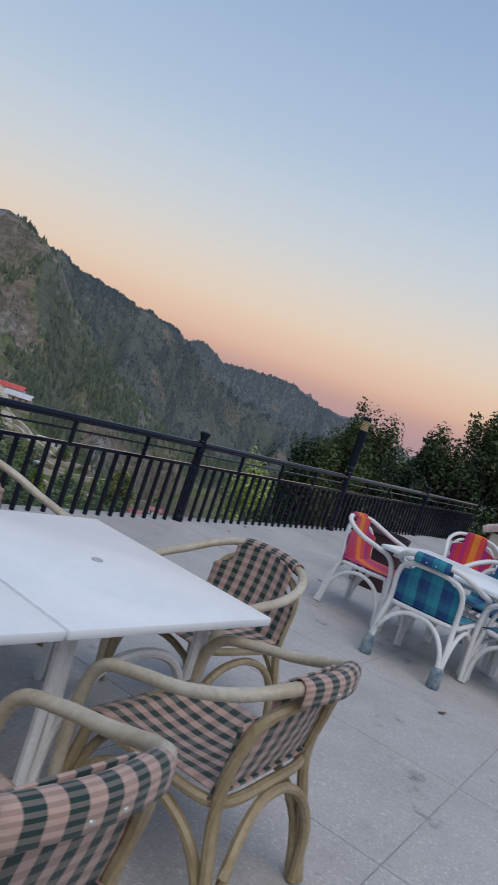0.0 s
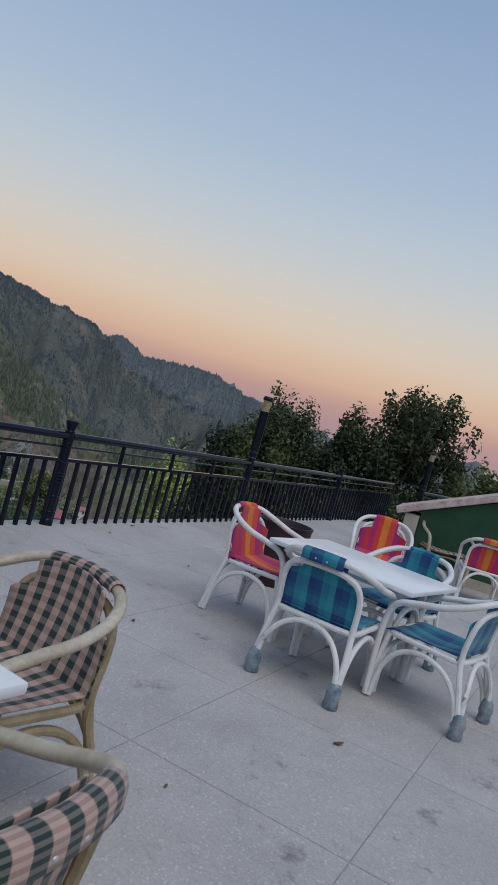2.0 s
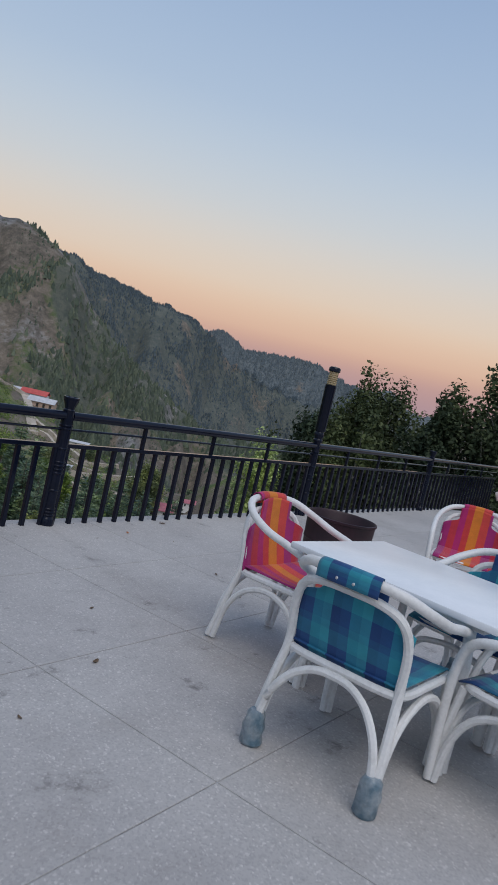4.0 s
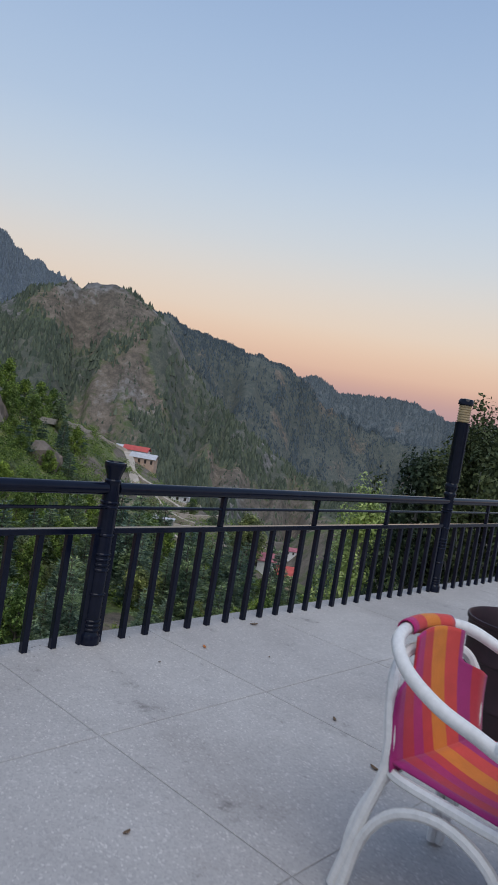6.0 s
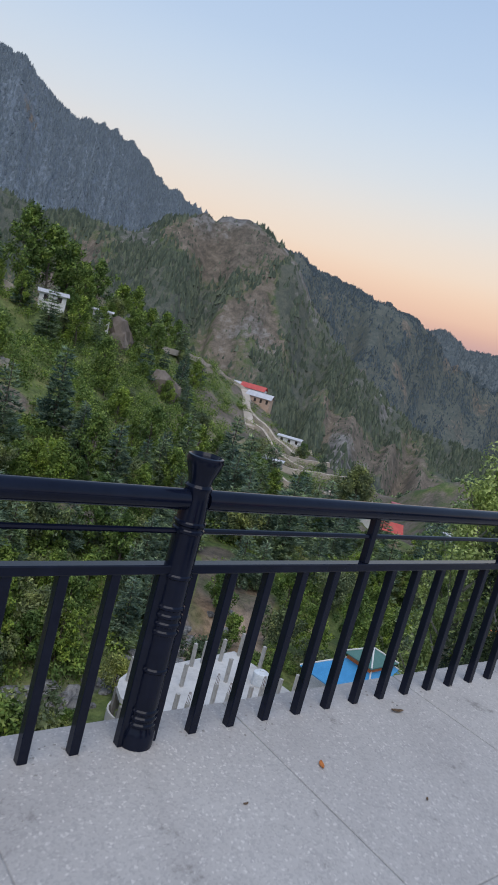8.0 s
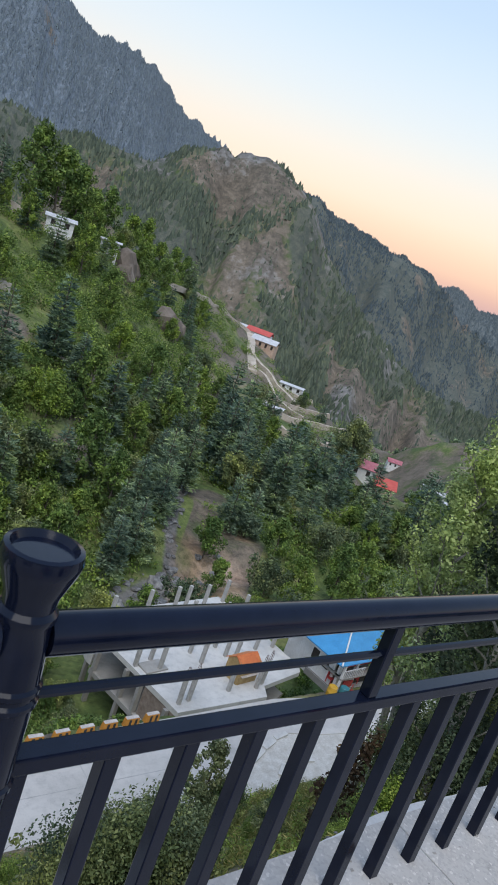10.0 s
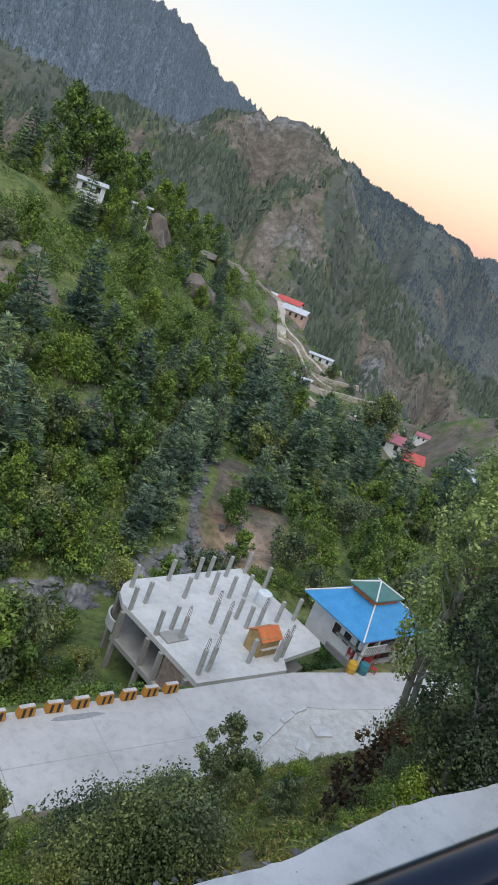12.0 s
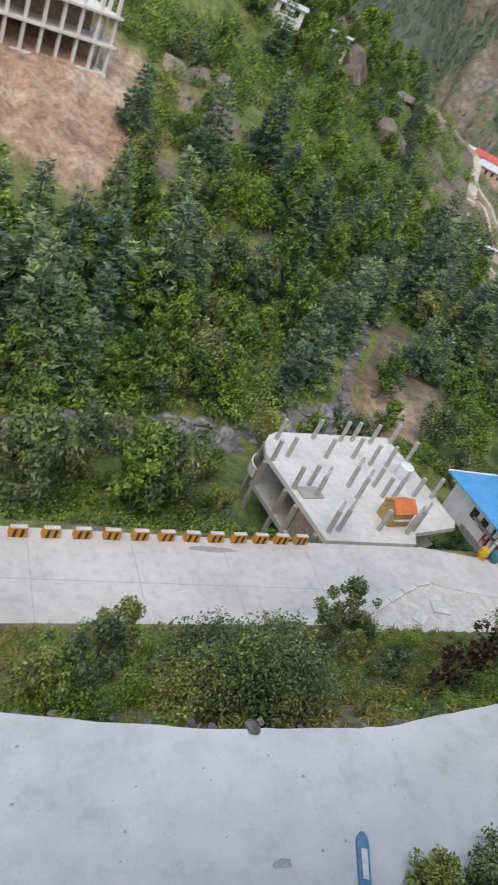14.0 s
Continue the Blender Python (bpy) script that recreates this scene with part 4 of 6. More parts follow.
def parapet(x, y):
    """Low concrete roadside guard block, whitewashed on top and striped on its side."""
    root = thing("parapet_block", "concrete guard block with orange and black stripes beside the road", "guard block", "guard blocks along the road", m=pose(x, y, -26.6, 0, 0, 2))
    b = bmesh.new()
    vs = [b.verts.new(p) for p in ((-0.5, -0.24, 0), (0.5, -0.24, 0), (0.5, 0.24, 0), (-0.5, 0.24, 0), (-0.46, -0.15, 0.62), (0.46, -0.15, 0.62), (0.46, 0.15, 0.62), (-0.46, 0.15, 0.62))]
    for f in ((3, 2, 1, 0), (4, 5, 6, 7), (0, 1, 5, 4), (1, 2, 6, 5), (2, 3, 7, 6), (3, 0, 4, 7)):
        b.faces.new([vs[i] for i in f])
    bmesh.ops.bevel(b, geom=list(b.edges), offset=0.03, segments=2, affect="EDGES")
    part("block", b, BLOCK_ORANGE, root)
    part("whitewashed_top", box(bmesh.new(), -0.44, 0.44, -0.135, 0.135, 0.60, 0.632, 0.008), BLOCK_TOP, root)
    for k in (-1, 1):
        b = bmesh.new()
        x0 = k * 0.2
        q = [b.verts.new(p) for p in ((x0 - 0.11, -0.235, 0.06), (x0 + 0.05, -0.235, 0.06), (x0 + 0.11, -0.168, 0.55), (x0 - 0.05, -0.168, 0.55))]
        w = [b.verts.new(v.co + Vector((0, -0.012, -0.002))) for v in q]
        b.faces.new(q[::-1])
        b.faces.new(w)
        for i in range(4):
            b.faces.new((q[i], q[(i + 1) % 4], w[(i + 1) % 4], w[i]))
        part("stripe", b, BLOCK_BLACK, root)
    return root


first = parapet(7.5, 28.4)
for k in range(1, 12):
    copy_thing(first, pose(7.5 + 1.75 * k - 0.012 * k * (k - 1), 28.4 + 0.078 * k, -26.6, 0, 0, 2 + random.uniform(-3, 3)))
for k in range(1, 5):
    copy_thing(first, pose(7.5 - 1.85 * k, 28.4 - 0.08 * k, -26.6, 0, 0, 2))

# ---- unfinished building: slab roof at road level with rows of columns ----
BRICK = surface("rubble_infill", (0.20, 0.15, 0.12), (0.32, 0.26, 0.22), 2.5, 12, 0.95, bump=0.6, depth=0.02)
COLUMN_MIX = concrete("column_concrete", (0.47, 0.455, 0.43), 0.3)
RUST = surface("rebar_rust", (0.09, 0.05, 0.035), (0.16, 0.09, 0.06), 8, 40, 0.9)


def skeleton():
    root = thing("unfinished_building", "unfinished concrete building with white roof slab and bare columns", "building")
    outline = [(27.7, 29.6), (26.2, 38.5), (26.6, 39.9), (27.3, 40.9), (28.2, 41.5), (31.8, 42.0), (40.0, 43.1), (40.6, 39.4), (41.2, 32.7), (40.7, 32.0), (36.2, 31.0), (35.6, 29.85)]
    b = bmesh.new()
    lo = [b.verts.new((x, y, -26.95)) for x, y in outline]
    hi = [b.verts.new((x, y, -26.56)) for x, y in outline]
    b.faces.new(lo[::-1])
    b.faces.new(hi)
    for k in range(len(outline)):
        b.faces.new((lo[k], lo[(k + 1) % len(outline)], hi[(k + 1) % len(outline)], hi[k]))
    part("roof_slab", b, SLABMIX, root, "smooth pale concrete slab")
    b = bmesh.new()
    inner = [(27.7, 30.2), (26.3, 38.4), (27.6, 40.8), (39.5, 42.4), (40.8, 32.9), (35.4, 30.6)]
    lo = [b.verts.new((x, y, -29.5)) for x, y in inner]
    hi = [b.verts.new((x, y, -29.25)) for x, y in inner]
    b.faces.new(lo[::-1])
    b.faces.new(hi)
    for k in range(6):
        b.faces.new((lo[k], lo[(k + 1) % 6], hi[(k + 1) % 6], hi[k]))
    part("lower_slab", b, GREYMIX, root)
    part("infill_wall", box(bmesh.new(), 0.15, 3.3, -0.12, 0.12, -34, -26.98, 0, pose(27.85, 29.8, 0, 0, 0, 99.6)), BRICK, root, "brown rubble infill")
    part("back_wall", box(bmesh.new(), 0, 12, -0.12, 0.12, -34, -26.98, 0, pose(29.2, 38.8, 0, 0, 0, 12)), GREYMIX, root)
    part("edge_beam", box(bmesh.new(), 0, 8.4, -0.18, 0.18, -29.6, -29.2, 0.02, pose(27.55, 30.1, 0, 0, 0, 99.6)), GREYMIX, root)
    # round corner balcony
    b = bmesh.new()
    seg = 18
    rings = []
    for rad, z in ((1.65, -29.25), (1.8, -29.25), (1.8, -28.35), (1.65, -28.35)):
        rings.append([b.verts.new((27.9 + rad * math.cos(radians(90 + 110 * k / seg)), 39.3 + rad * math.sin(radians(90 + 110 * k / seg)), z)) for k in range(seg + 1)])
    for i in range(4):
        for k in range(seg):
            b.faces.new((rings[i][k], rings[i][k + 1], rings[(i + 1) % 4][k + 1], rings[(i + 1) % 4][k]))
    for k in (0, seg):
        b.faces.new([rings[i][k] for i in range(4)])
    part("round_balcony", b, SLABMIX, root, "rounded whitewashed balcony edge")
    part("hatch_curb", box(bmesh.new(), -0.95, 0.95, -0.6, 0.6, -26.57, -26.42, 0.03, pose(28.35, 34.35, 0, 0, 0, 8)), GREYMIX, root, "grey raised hatch")
    low = [(27.8, 40.5), (31.5, 41.3), (34.3, 41.5), (35.6, 41.8), (37.5, 41.8), (39.9, 42.3), (28.0, 38.4), (31.7, 38.9), (34.5, 39.3), (35.9, 38.7), (34.9, 36.0), (37.6, 38.8), (40.5, 40.0), (35.1, 34.8), (38.5, 35.3), (40.4, 35.4), (28.6, 35.2),
           (32.8, 31.0), (26.45, 37.7), (27.1, 34.7)]
    high = [(32.3, 35.6), (32.5, 34.3), (36.3, 34.9), (28.7, 34.0), (28.2, 30.4), (29.1, 30.6), (35.3, 30.9), (36.1, 31.3)]
    g = random.Random(17)
    for k, (x, y) in enumerate(low + high):
        h = (2.0 if k < len(low) else 1.95) + g.uniform(-0.12, 0.12)
        lean = pose(x, y, 0, g.uniform(-1.2, 1.2), g.uniform(-1.2, 1.2), 7)
        c = part("column", box(bmesh.new(), -0.13, 0.13, -0.13, 0.13, -0.01, h, 0.015), COLUMN_MIX, root)
        c.matrix_basis = Matrix.Translation((0, 0, -26.56)) @ lean
        if k >= len(low):
            for dx, dy in ((-0.08, -0.08), (0.08, 0.07), (0.07, -0.08), (-0.07, 0.08)):
                part("rebar", tube(bmesh.new(), [(dx, dy, h - 0.05), (dx + 0.02, dy, h + 0.5), (dx * 0.5, dy * 0.4, h + 0.85)], 0.016, 5, n=1), RUST, c)
    for x, y in ((27.45, 30.5), (27.0, 33.3), (26.75, 34.9), (26.15, 38.0), (27.0, 40.4)):
        part("column", box(bmesh.new(), x - 0.16, x + 0.16, y - 0.16, y + 0.16, -35, -26.96, 0.015), GREYMIX, root)


skeleton()

TANK = surface("tank_plastic", (0.62, 0.66, 0.70), (0.75, 0.78, 0.80), 3, 30, 0.4)
tank = part("water_tank", lathe(bmesh.new(), [(0.62, -26.56), (0.66, -26.45), (0.64, -26.2), (0.66, -26.1), (0.64, -25.8), (0.66, -25.7), (0.62, -25.5), (0.35, -25.35), (0.2, -25.32), (0.2, -25.26)], 24, (38.7, 37.8)), TANK, smooth=True)
tagged(tank, "pale grey ribbed plastic water tank on the slab roof", "water tank")

PLY = surface("kiosk_plywood", (0.33, 0.22, 0.09), (0.46, 0.33, 0.15), 2, 16, 0.75)
ORANGE_SHEET = surface("orange_sheet", (0.58, 0.14, 0.035), (0.70, 0.20, 0.05), 2, 16, 0.5)


def kiosk():
    root = thing("kiosk", "small plywood kiosk with an orange sheet roof on the slab", "kiosk", m=pose(34.7, 32.3, -26.56, 0, 0, 8) @ Matrix.Scale(0.88, 4))
    part("body", box(bmesh.new(), -1.15, 1.15, -0.85, 0.85, 0, 1.75, 0.02), PLY, root)
    for s in (1, -1):
        part("roof_pitch", box(bmesh.new(), -1.25, 1.25, 0, 1.25, -0.02, 0.03, 0.0, pose(0, 0, 2.25, 0, 0, 0 if s > 0 else 180) @ pose(0, 0, 0, -34)), ORANGE_SHEET, root)
    for s in (1, -1):
        b = bmesh.new()
        a = [b.verts.new(p) for p in ((s * 1.15, -0.85, 1.75), (s * 1.15, 0.85, 1.75), (s * 1.15, 0, 2.25))]
        c = [b.verts.new(v.co - Vector((s * 0.05, 0, 0))) for v in a]
        b.faces.new(a)
        b.faces.new(c[::-1])
        for i in range(3):
            b.faces.new((a[i], a[(i + 1) % 3], c[(i + 1) % 3], c[i]))
        part("gable", b, PLY, root)
    part("counter_shelf", box(bmesh.new(), -1.0, 1.0, -1.12, -0.86, 0.8, 0.86, 0.01), BLOCK_TOP, root)


kiosk()

# ---- blue-roofed house beside the slab ----
BLUE_SHEET = surface("blue_sheet", (0.055, 0.27, 0.55), (0.075, 0.33, 0.64), 1.2, 12, 0.4)
TEAL_SHEET = surface("green_sheet", (0.07, 0.17, 0.15), (0.10, 0.22, 0.19), 1.2, 12, 0.4)
WHITEWASH = surface("whitewash", (0.72, 0.70, 0.68), (0.84, 0.83, 0.82), 0.9, 10, 0.9)
RED_PAINT = surface("red_paint", (0.34, 0.035, 0.04), (0.46, 0.06, 0.06), 2, 15, 0.55)
# near-black colour in place of the shade inside windows and openings
DARK_IN = surface("room_shade", (0.03, 0.025, 0.022), (0.06, 0.05, 0.045), 2, 10, 0.9)


def hip(name, w, d, top_w, top_d, z0, z1, mat, root):
    b = bmesh.new()
    lo = [b.verts.new((sx * w, sy * d, z0)) for sx, sy in ((-1, -1), (1, -1), (1, 1), (-1, 1))]
    lo2 = [b.verts.new(v.co - Vector((0, 0, 0.1))) for v in lo]
    hi = [b.verts.new((sx * top_w, sy * top_d, z1)) for sx, sy in ((-1, -1), (1, -1), (1, 1), (-1, 1))]
    b.faces.new(lo2[::-1])
    b.faces.new(hi)
    for k in range(4):
        j = (k + 1) % 4
        b.faces.new((lo[k], lo[j], hi[j], hi[k]))
        b.faces.new((lo2[k], lo2[j], lo[j], lo[k]))
    o = part(name, b, mat, root)
    for k, (sx, sy) in enumerate(((-1, -1), (1, -1), (1, 1), (-1, 1))):
        part("ridge_cap", tube(bmesh.new(), [(sx * w, sy * d, z0 + 0.03), (sx * top_w, sy * top_d, z1 + 0.03)], 0.07, 6, n=1), WHITEWASH, o)
    return o


def blue_house():
    root = thing("blue_roof_house", "white roadside house with blue hipped sheet roof and green lantern", "house", m=pose(45.9, 32.95, -27.45, 0, 0, 4))
    part("back_room", box(bmesh.new(), -3.4, 3.6, 0.3, 3.0, 0, 3.3, 0.02), WHITEWASH, root)
    part("side_room", box(bmesh.new(), 1.5, 3.6, -2.6, 0.29, 0, 3.3, 0.02), WHITEWASH, root)
    part("side_wall", box(bmesh.new(), -3.4, -3.2, -2.2, 0.29, 0, 3.3, 0.01), WHITEWASH, root)
    part("veranda_floor", box(bmesh.new(), -3.6, 3.7, -2.9, 0.28, 0.0, 0.55, 0.02), GREYMIX, root)
    part("upper_band", box(bmesh.new(), -3.15, 1.45, -2.62, -2.5, 2.3, 3.3, 0.01), RED_PAINT, root, "dark red band under the eaves")
    part("opening_shade", box(bmesh.new(), -3.0, 1.4, 0.24, 0.295, 0.6, 2.6), DARK_IN, root)
    for x in (-3.3, -1.2, 1.3):
        part("pillar", box(bmesh.new(), x - 0.13, x + 0.13, -2.75, -2.49, 0.5, 3.3, 0.01), WHITEWASH, root)
    part("railing", box(bmesh.new(), -3.2, -1.3, -2.66, -2.58, 0.6, 1.35, 0.01), WHITEWASH, root)
    part("balcony_floor", box(bmesh.new(), -3.7, -3.2, -2.9, -0.3, 1.75, 1.9, 0.01), GREYMIX, root)
    part("balcony_floor", box(bmesh.new(), -3.7, 1.3, -3.3, -2.5, 1.75, 1.9, 0.01), GREYMIX, root)
    rail = part("balcony_rail", box(bmesh.new(), -3.7, -1.0, -3.32, -3.26, 2.55, 2.62, 0.01), WHITEWASH, root)
    for k in range(12):
        part("balcony_bar", box(bmesh.new(), -3.66 + 0.23 * k, -3.62 + 0.23 * k, -3.31, -3.27, 1.9, 2.55), WHITEWASH, rail)
    part("red_cloth", box(bmesh.new(), 0.0, 0.9, -3.36, -3.3, 1.95, 2.6, 0.02), RED_PAINT, root)
    part("red_cloth", box(bmesh.new(), -2.7, -1.5, -3.0, -2.94, 0.7, 1.3, 0.02), RED_PAINT, root)
    for x in (-3.6, 1.2):
        part("veranda_post", box(bmesh.new(), x - 0.09, x + 0.09, -3.28, -3.1, 0, 3.3, 0.01), WHITEWASH, root)
    # dark panel painting the shade below the balcony
    part("under_stair_shade", box(bmesh.new(), -0.9, 1.1, -2.6, -2.45, 0.56, 1.74), DARK_IN, root)
    for k in range(3):
        part("step", box(bmesh.new(), -1.0, 0.9, -3.0 - 0.3 * k, -2.7 - 0.3 * k, 0, 0.5 - 0.15 * k, 0.01), GREYMIX, root)
    w = part("window", box(bmesh.new(), 2.1, 3.1, -2.64, -2.58, 1.3, 2.5, 0.01), DARK_IN, root)
    part("window_bar", box(bmesh.new(), 2.57, 2.63, -2.66, -2.63, 1.3, 2.5), WHITEWASH, w)
    for y in (-1.6, -0.4):
        part("side_window", box(bmesh.new(), -3.43, -3.38, y, y + 0.7, 1.5, 2.4, 0.01), DARK_IN, root)
    hip("roof", 4.6, 3.5, 1.6, 1.2, 3.35, 4.9, BLUE_SHEET, root)
    part("lantern", box(bmesh.new(), -1.8, 1.2, -1.25, 1.25, 4.85, 5.4, 0.01), ORANGE_SHEET, root, "orange-red lantern band")
    cap = hip("lantern_roof", 1.8, 1.5, 0.05, 0.05, 5.4, 6.2, TEAL_SHEET, root)
    cap.location.x = -0.3


blue_house()
YELLOW = surface("yellow_plastic", (0.55, 0.30, 0.02), (0.65, 0.38, 0.04), 4, 30, 0.5)
TEALDRUM = surface("teal_plastic", (0.03, 0.16, 0.20), (0.05, 0.22, 0.26), 4, 30, 0.5)
for x, y, m, lab in ((41.3, 29.0, YELLOW, "yellow plastic drum standing beside the road house"), (42.3, 28.7, TEALDRUM, "teal plastic drum standing beside the road house")):
    tagged(part("plastic_drum", lathe(bmesh.new(), [(0.34, -26.64), (0.38, -26.5), (0.38, -26.2), (0.41, -26.15), (0.38, -26.1), (0.36, -25.75), (0.3, -25.7)], 16, (x, y)), m, smooth=True), lab, "drum", "drums by the house")


def plastic_chair(x, y, turn, z):
    root = thing("plastic_chair", "red moulded plastic chair on the road house veranda", "chair", "red chairs of the road house", m=pose(x, y, z, 0, 0, turn))
    part("seat", box(bmesh.new(), -0.25, 0.25, -0.25, 0.25, 0.4, 0.45, 0.015), RED_PAINT, root)
    part("backrest", box(bmesh.new(), -0.25, 0.25, 0.22, 0.27, 0.45, 0.9, 0.015), RED_PAINT, root)
    for sx in (-0.22, 0.22):
        for sy in (-0.22, 0.22):
            part("leg", box(bmesh.new(), sx - 0.03, sx + 0.03, sy - 0.03, sy + 0.03, 0, 0.4, 0.005), RED_PAINT, root)
    return root


pc = plastic_chair(43.4, 28.6, 30, -26.64)
for x, y, a in ((44.0, 30.4, 200), (45.2, 30.2, 140), (42.6, 30.5, 10)):
    copy_thing(pc, pose(x, y, -26.65, 0, 0, a))

# ---- houses of the valley ----
PINK_SHEET = surface("pink_sheet", (0.38, 0.10, 0.13), (0.52, 0.20, 0.22), 0.8, 6, 0.5)
REDROOF = surface("red_sheet", (0.52, 0.07, 0.06), (0.62, 0.12, 0.09), 0.8, 6, 0.5)
PALESHEET = surface("pale_sheet", (0.50, 0.50, 0.52), (0.66, 0.66, 0.68), 0.8, 6, 0.5)
PEACH = surface("peach_wash", (0.50, 0.34, 0.24), (0.62, 0.46, 0.36), 0.6, 6, 0.9)


def cottage(x, y, w, d, h, turn, roof, wall, label, pitch=0.28, lift=0.0, roofname="roof"):
    z = ground_z(x, y) + lift
    root = thing("house", label, "house", "houses of the valley", m=pose(x, y, z, 0, 0, turn))
    part("wall", box(bmesh.new(), -w / 2, w / 2, -d / 2, d / 2, -3.0, h, 0.02), wall, root)
    rise = d * pitch
    b = bmesh.new()
    e = 0.5
    pr = [(-w / 2 - e, -d / 2 - e, h - 0.05), (w / 2 + e, -d / 2 - e, h - 0.05), (w / 2 + e, 0, h + rise), (-w / 2 - e, 0, h + rise), (-w / 2 - e, d / 2 + e, h - 0.05), (w / 2 + e, d / 2 + e, h - 0.05)]
    up = [b.verts.new(p) for p in pr]
    dn = [b.verts.new((p[0], p[1], p[2] - 0.12)) for p in pr]
    for f in ((0, 1, 2, 3), (3, 2, 5, 4)):
        b.faces.new([up[i] for i in f])
        b.faces.new([dn[i] for i in reversed(f)])
    for i, j in ((0, 1), (1, 2), (2, 5), (5, 4), (4, 3), (3, 0)):
        b.faces.new((up[i], dn[i], dn[j], up[j]))
    part(roofname, b, roof, root)
    n = max(2, int(w / 2.4))
    for k in range(n):
        xk = -w / 2 + (k + 0.5) * w / n
        o = part("window", box(bmesh.new(), xk - 0.45, xk + 0.45, -d / 2 - 0.04, -d / 2 + 0.02, h * 0.35, h * 0.8), DARK_IN, root)
        part("sill", box(bmesh.new(), xk - 0.55, xk + 0.55, -d / 2 - 0.14, -d / 2 - 0.03, h * 0.35 - 0.1, h * 0.35), wall, o)
    return root


cottage(187.5, 234, 10, 6, 3.0, -52, REDROOF, WHITEWASH, "white house with red sheet roof on the ridge road", lift=0.8)
cottage(190, 241, 14, 5, 3.0, -50, PALESHEET, WHITEWASH, "long white house with pale sheet roof on the ridge road", lift=-0.6)
cottage(183, 223, 10, 6, 3.2, -52, PALESHEET, PEACH, "peach house with pale sheet roof under the ridge road", lift=0.0)
cottage(168, 183, 8, 4, 2.5, -50, PALESHEET, WHITEWASH, "low white shed with pale roof among terraces", 0.1)
cottage(121, 138, 8, 3.5, 2.2, -48, PALESHEET, GREYMIX, "low grey shed with flat pale roof on the slope", 0.08)
cottage(128, 109, 9, 5, 2.8, -44, PINK_SHEET, WHITEWASH, "white house with striped pink sheet roof on the spur", lift=-0.3)
cottage(135.5, 105, 4.5, 4.5, 3.4, -40, REDROOF, PEACH, "small open house with red roof on the spur", 0.4, -0.4)
cottage(327, 253, 9, 6, 3.0, -40, PINK_SHEET, WHITEWASH, "small white house with pink roof across the valley")
cottage(290, 198.5, 9, 5, 2.5, -30, PALESHEET, WHITEWASH, "pale-roofed house among fields across the valley", 0.15)
cottage(276, 174, 11, 6, 3.0, -30, PALESHEET, WHITEWASH, "white house with pale roof beside the valley road", 0.15)
cottage(282, 186, 8, 6, 3.0, -20, PALESHEET, WHITEWASH, "white house with pale roof below the valley road", 0.15)
cottage(80, 41.5, 6, 5, 3.0, -25, ORANGE_SHEET, PEACH, "small house with bright orange sheet roof behind poplars", 0.35)
cottage(86, 45, 5, 5, 4.0, -20, ORANGE_SHEET, PEACH, "tall orange-roofed house behind the poplar trees", 0.35)
cottage(71, 38, 7, 5, 2.6, -15, PALESHEET, WHITEWASH, "white store with a pale flat roof behind poplars", 0.06)
cottage(55.5, 138, 5.2, 3.5, 2.3, -20, PALESHEET, WHITEWASH, "small white house among trees on the hill", 0.15, 1.2)
cottage(71, 147, 4.0, 3, 2.0, -26, PALESHEET, WHITEWASH, "small white hut above the brown cliff", 0.08, 0.6)


def frame_building():
    """Concrete skeleton of a hotel on a cut in the red hillside."""
    root = thing("concrete_frame_building", "unfinished pale concrete frame building above a red earth cut", "building", m=pose(12.3, 94.5, -15.6, 0, 0, 18))
    pale = concrete("frame_concrete", (0.74, 0.705, 0.67), 0.15)
    part("plinth", box(bmesh.new(), -9, 6, -3, 6, -4.5, 0.3, 0.05), pale, root)
    for f in range(3):
        z = 0.3 + f * 3.1
        if f:
            part("floor_slab", box(bmesh.new(), -9.3, 6.3 - 0.0 * f, -3.3, 6, z - 0.3, z, 0.02), pale, root)
        if f < 3:
            for k in range(8):
                x = -8.7 + k * 2.06
                part("column", box(bmesh.new(), x - 0.17, x + 0.17, -2.95, -2.6, z, z + 2.8, 0.01), pale, root)
            for k in range(4):
                y = -0.5 + k * 1.9
                part("column", box(bmesh.new(), 5.6, 5.95, y - 0.17, y + 0.17, z, z + 2.8, 0.01), pale, root)
        if f < 2:
            part("inner_wall", box(bmesh.new(), -8.8, 5.3, 2.0, 2.2, z, z + 2.8), BRICK, root)


frame_building()

# ---- blue sign post and clutter on the drive ----
BLUE_SIGN = surface("faded_blue_paint", (0.05, 0.16, 0.28), (0.10, 0.24, 0.36), 5, 40, 0.5)
root = thing("blue_board", "narrow faded blue board with a pale face lying on the drive", "board", m=pose(7.85, 3.32, -8.965, -90, 0, -22))
b = bmesh.new()
n = 14
pts = [(-0.1, 0), (0.1, 0), (0.11, 0.75)] + [(0.11 * math.cos(math.pi * k / n), 0.75 + 0.22 * math.sin(math.pi * k / n)) for k in range(1, n)] + [(-0.11, 0.75)]
fr = [b.verts.new((x, -0.03, z)) for x, z in pts]
bk = [b.verts.new((x, 0.03, z)) for x, z in pts]
b.faces.new(fr)
b.faces.new(bk[::-1])
for k in range(len(pts)):
    b.faces.new((fr[k], fr[(k + 1) % len(pts)], bk[(k + 1) % len(pts)], bk[k]))
part("panel", b, BLUE_SIGN, root)
part("pale_face", box(bmesh.new(), -0.045, 0.06, -0.045, -0.031, 0.2, 0.68, 0.004), PALESHEET, root)

# ---- trees and plants ----
rng = np.random.default_rng(7)


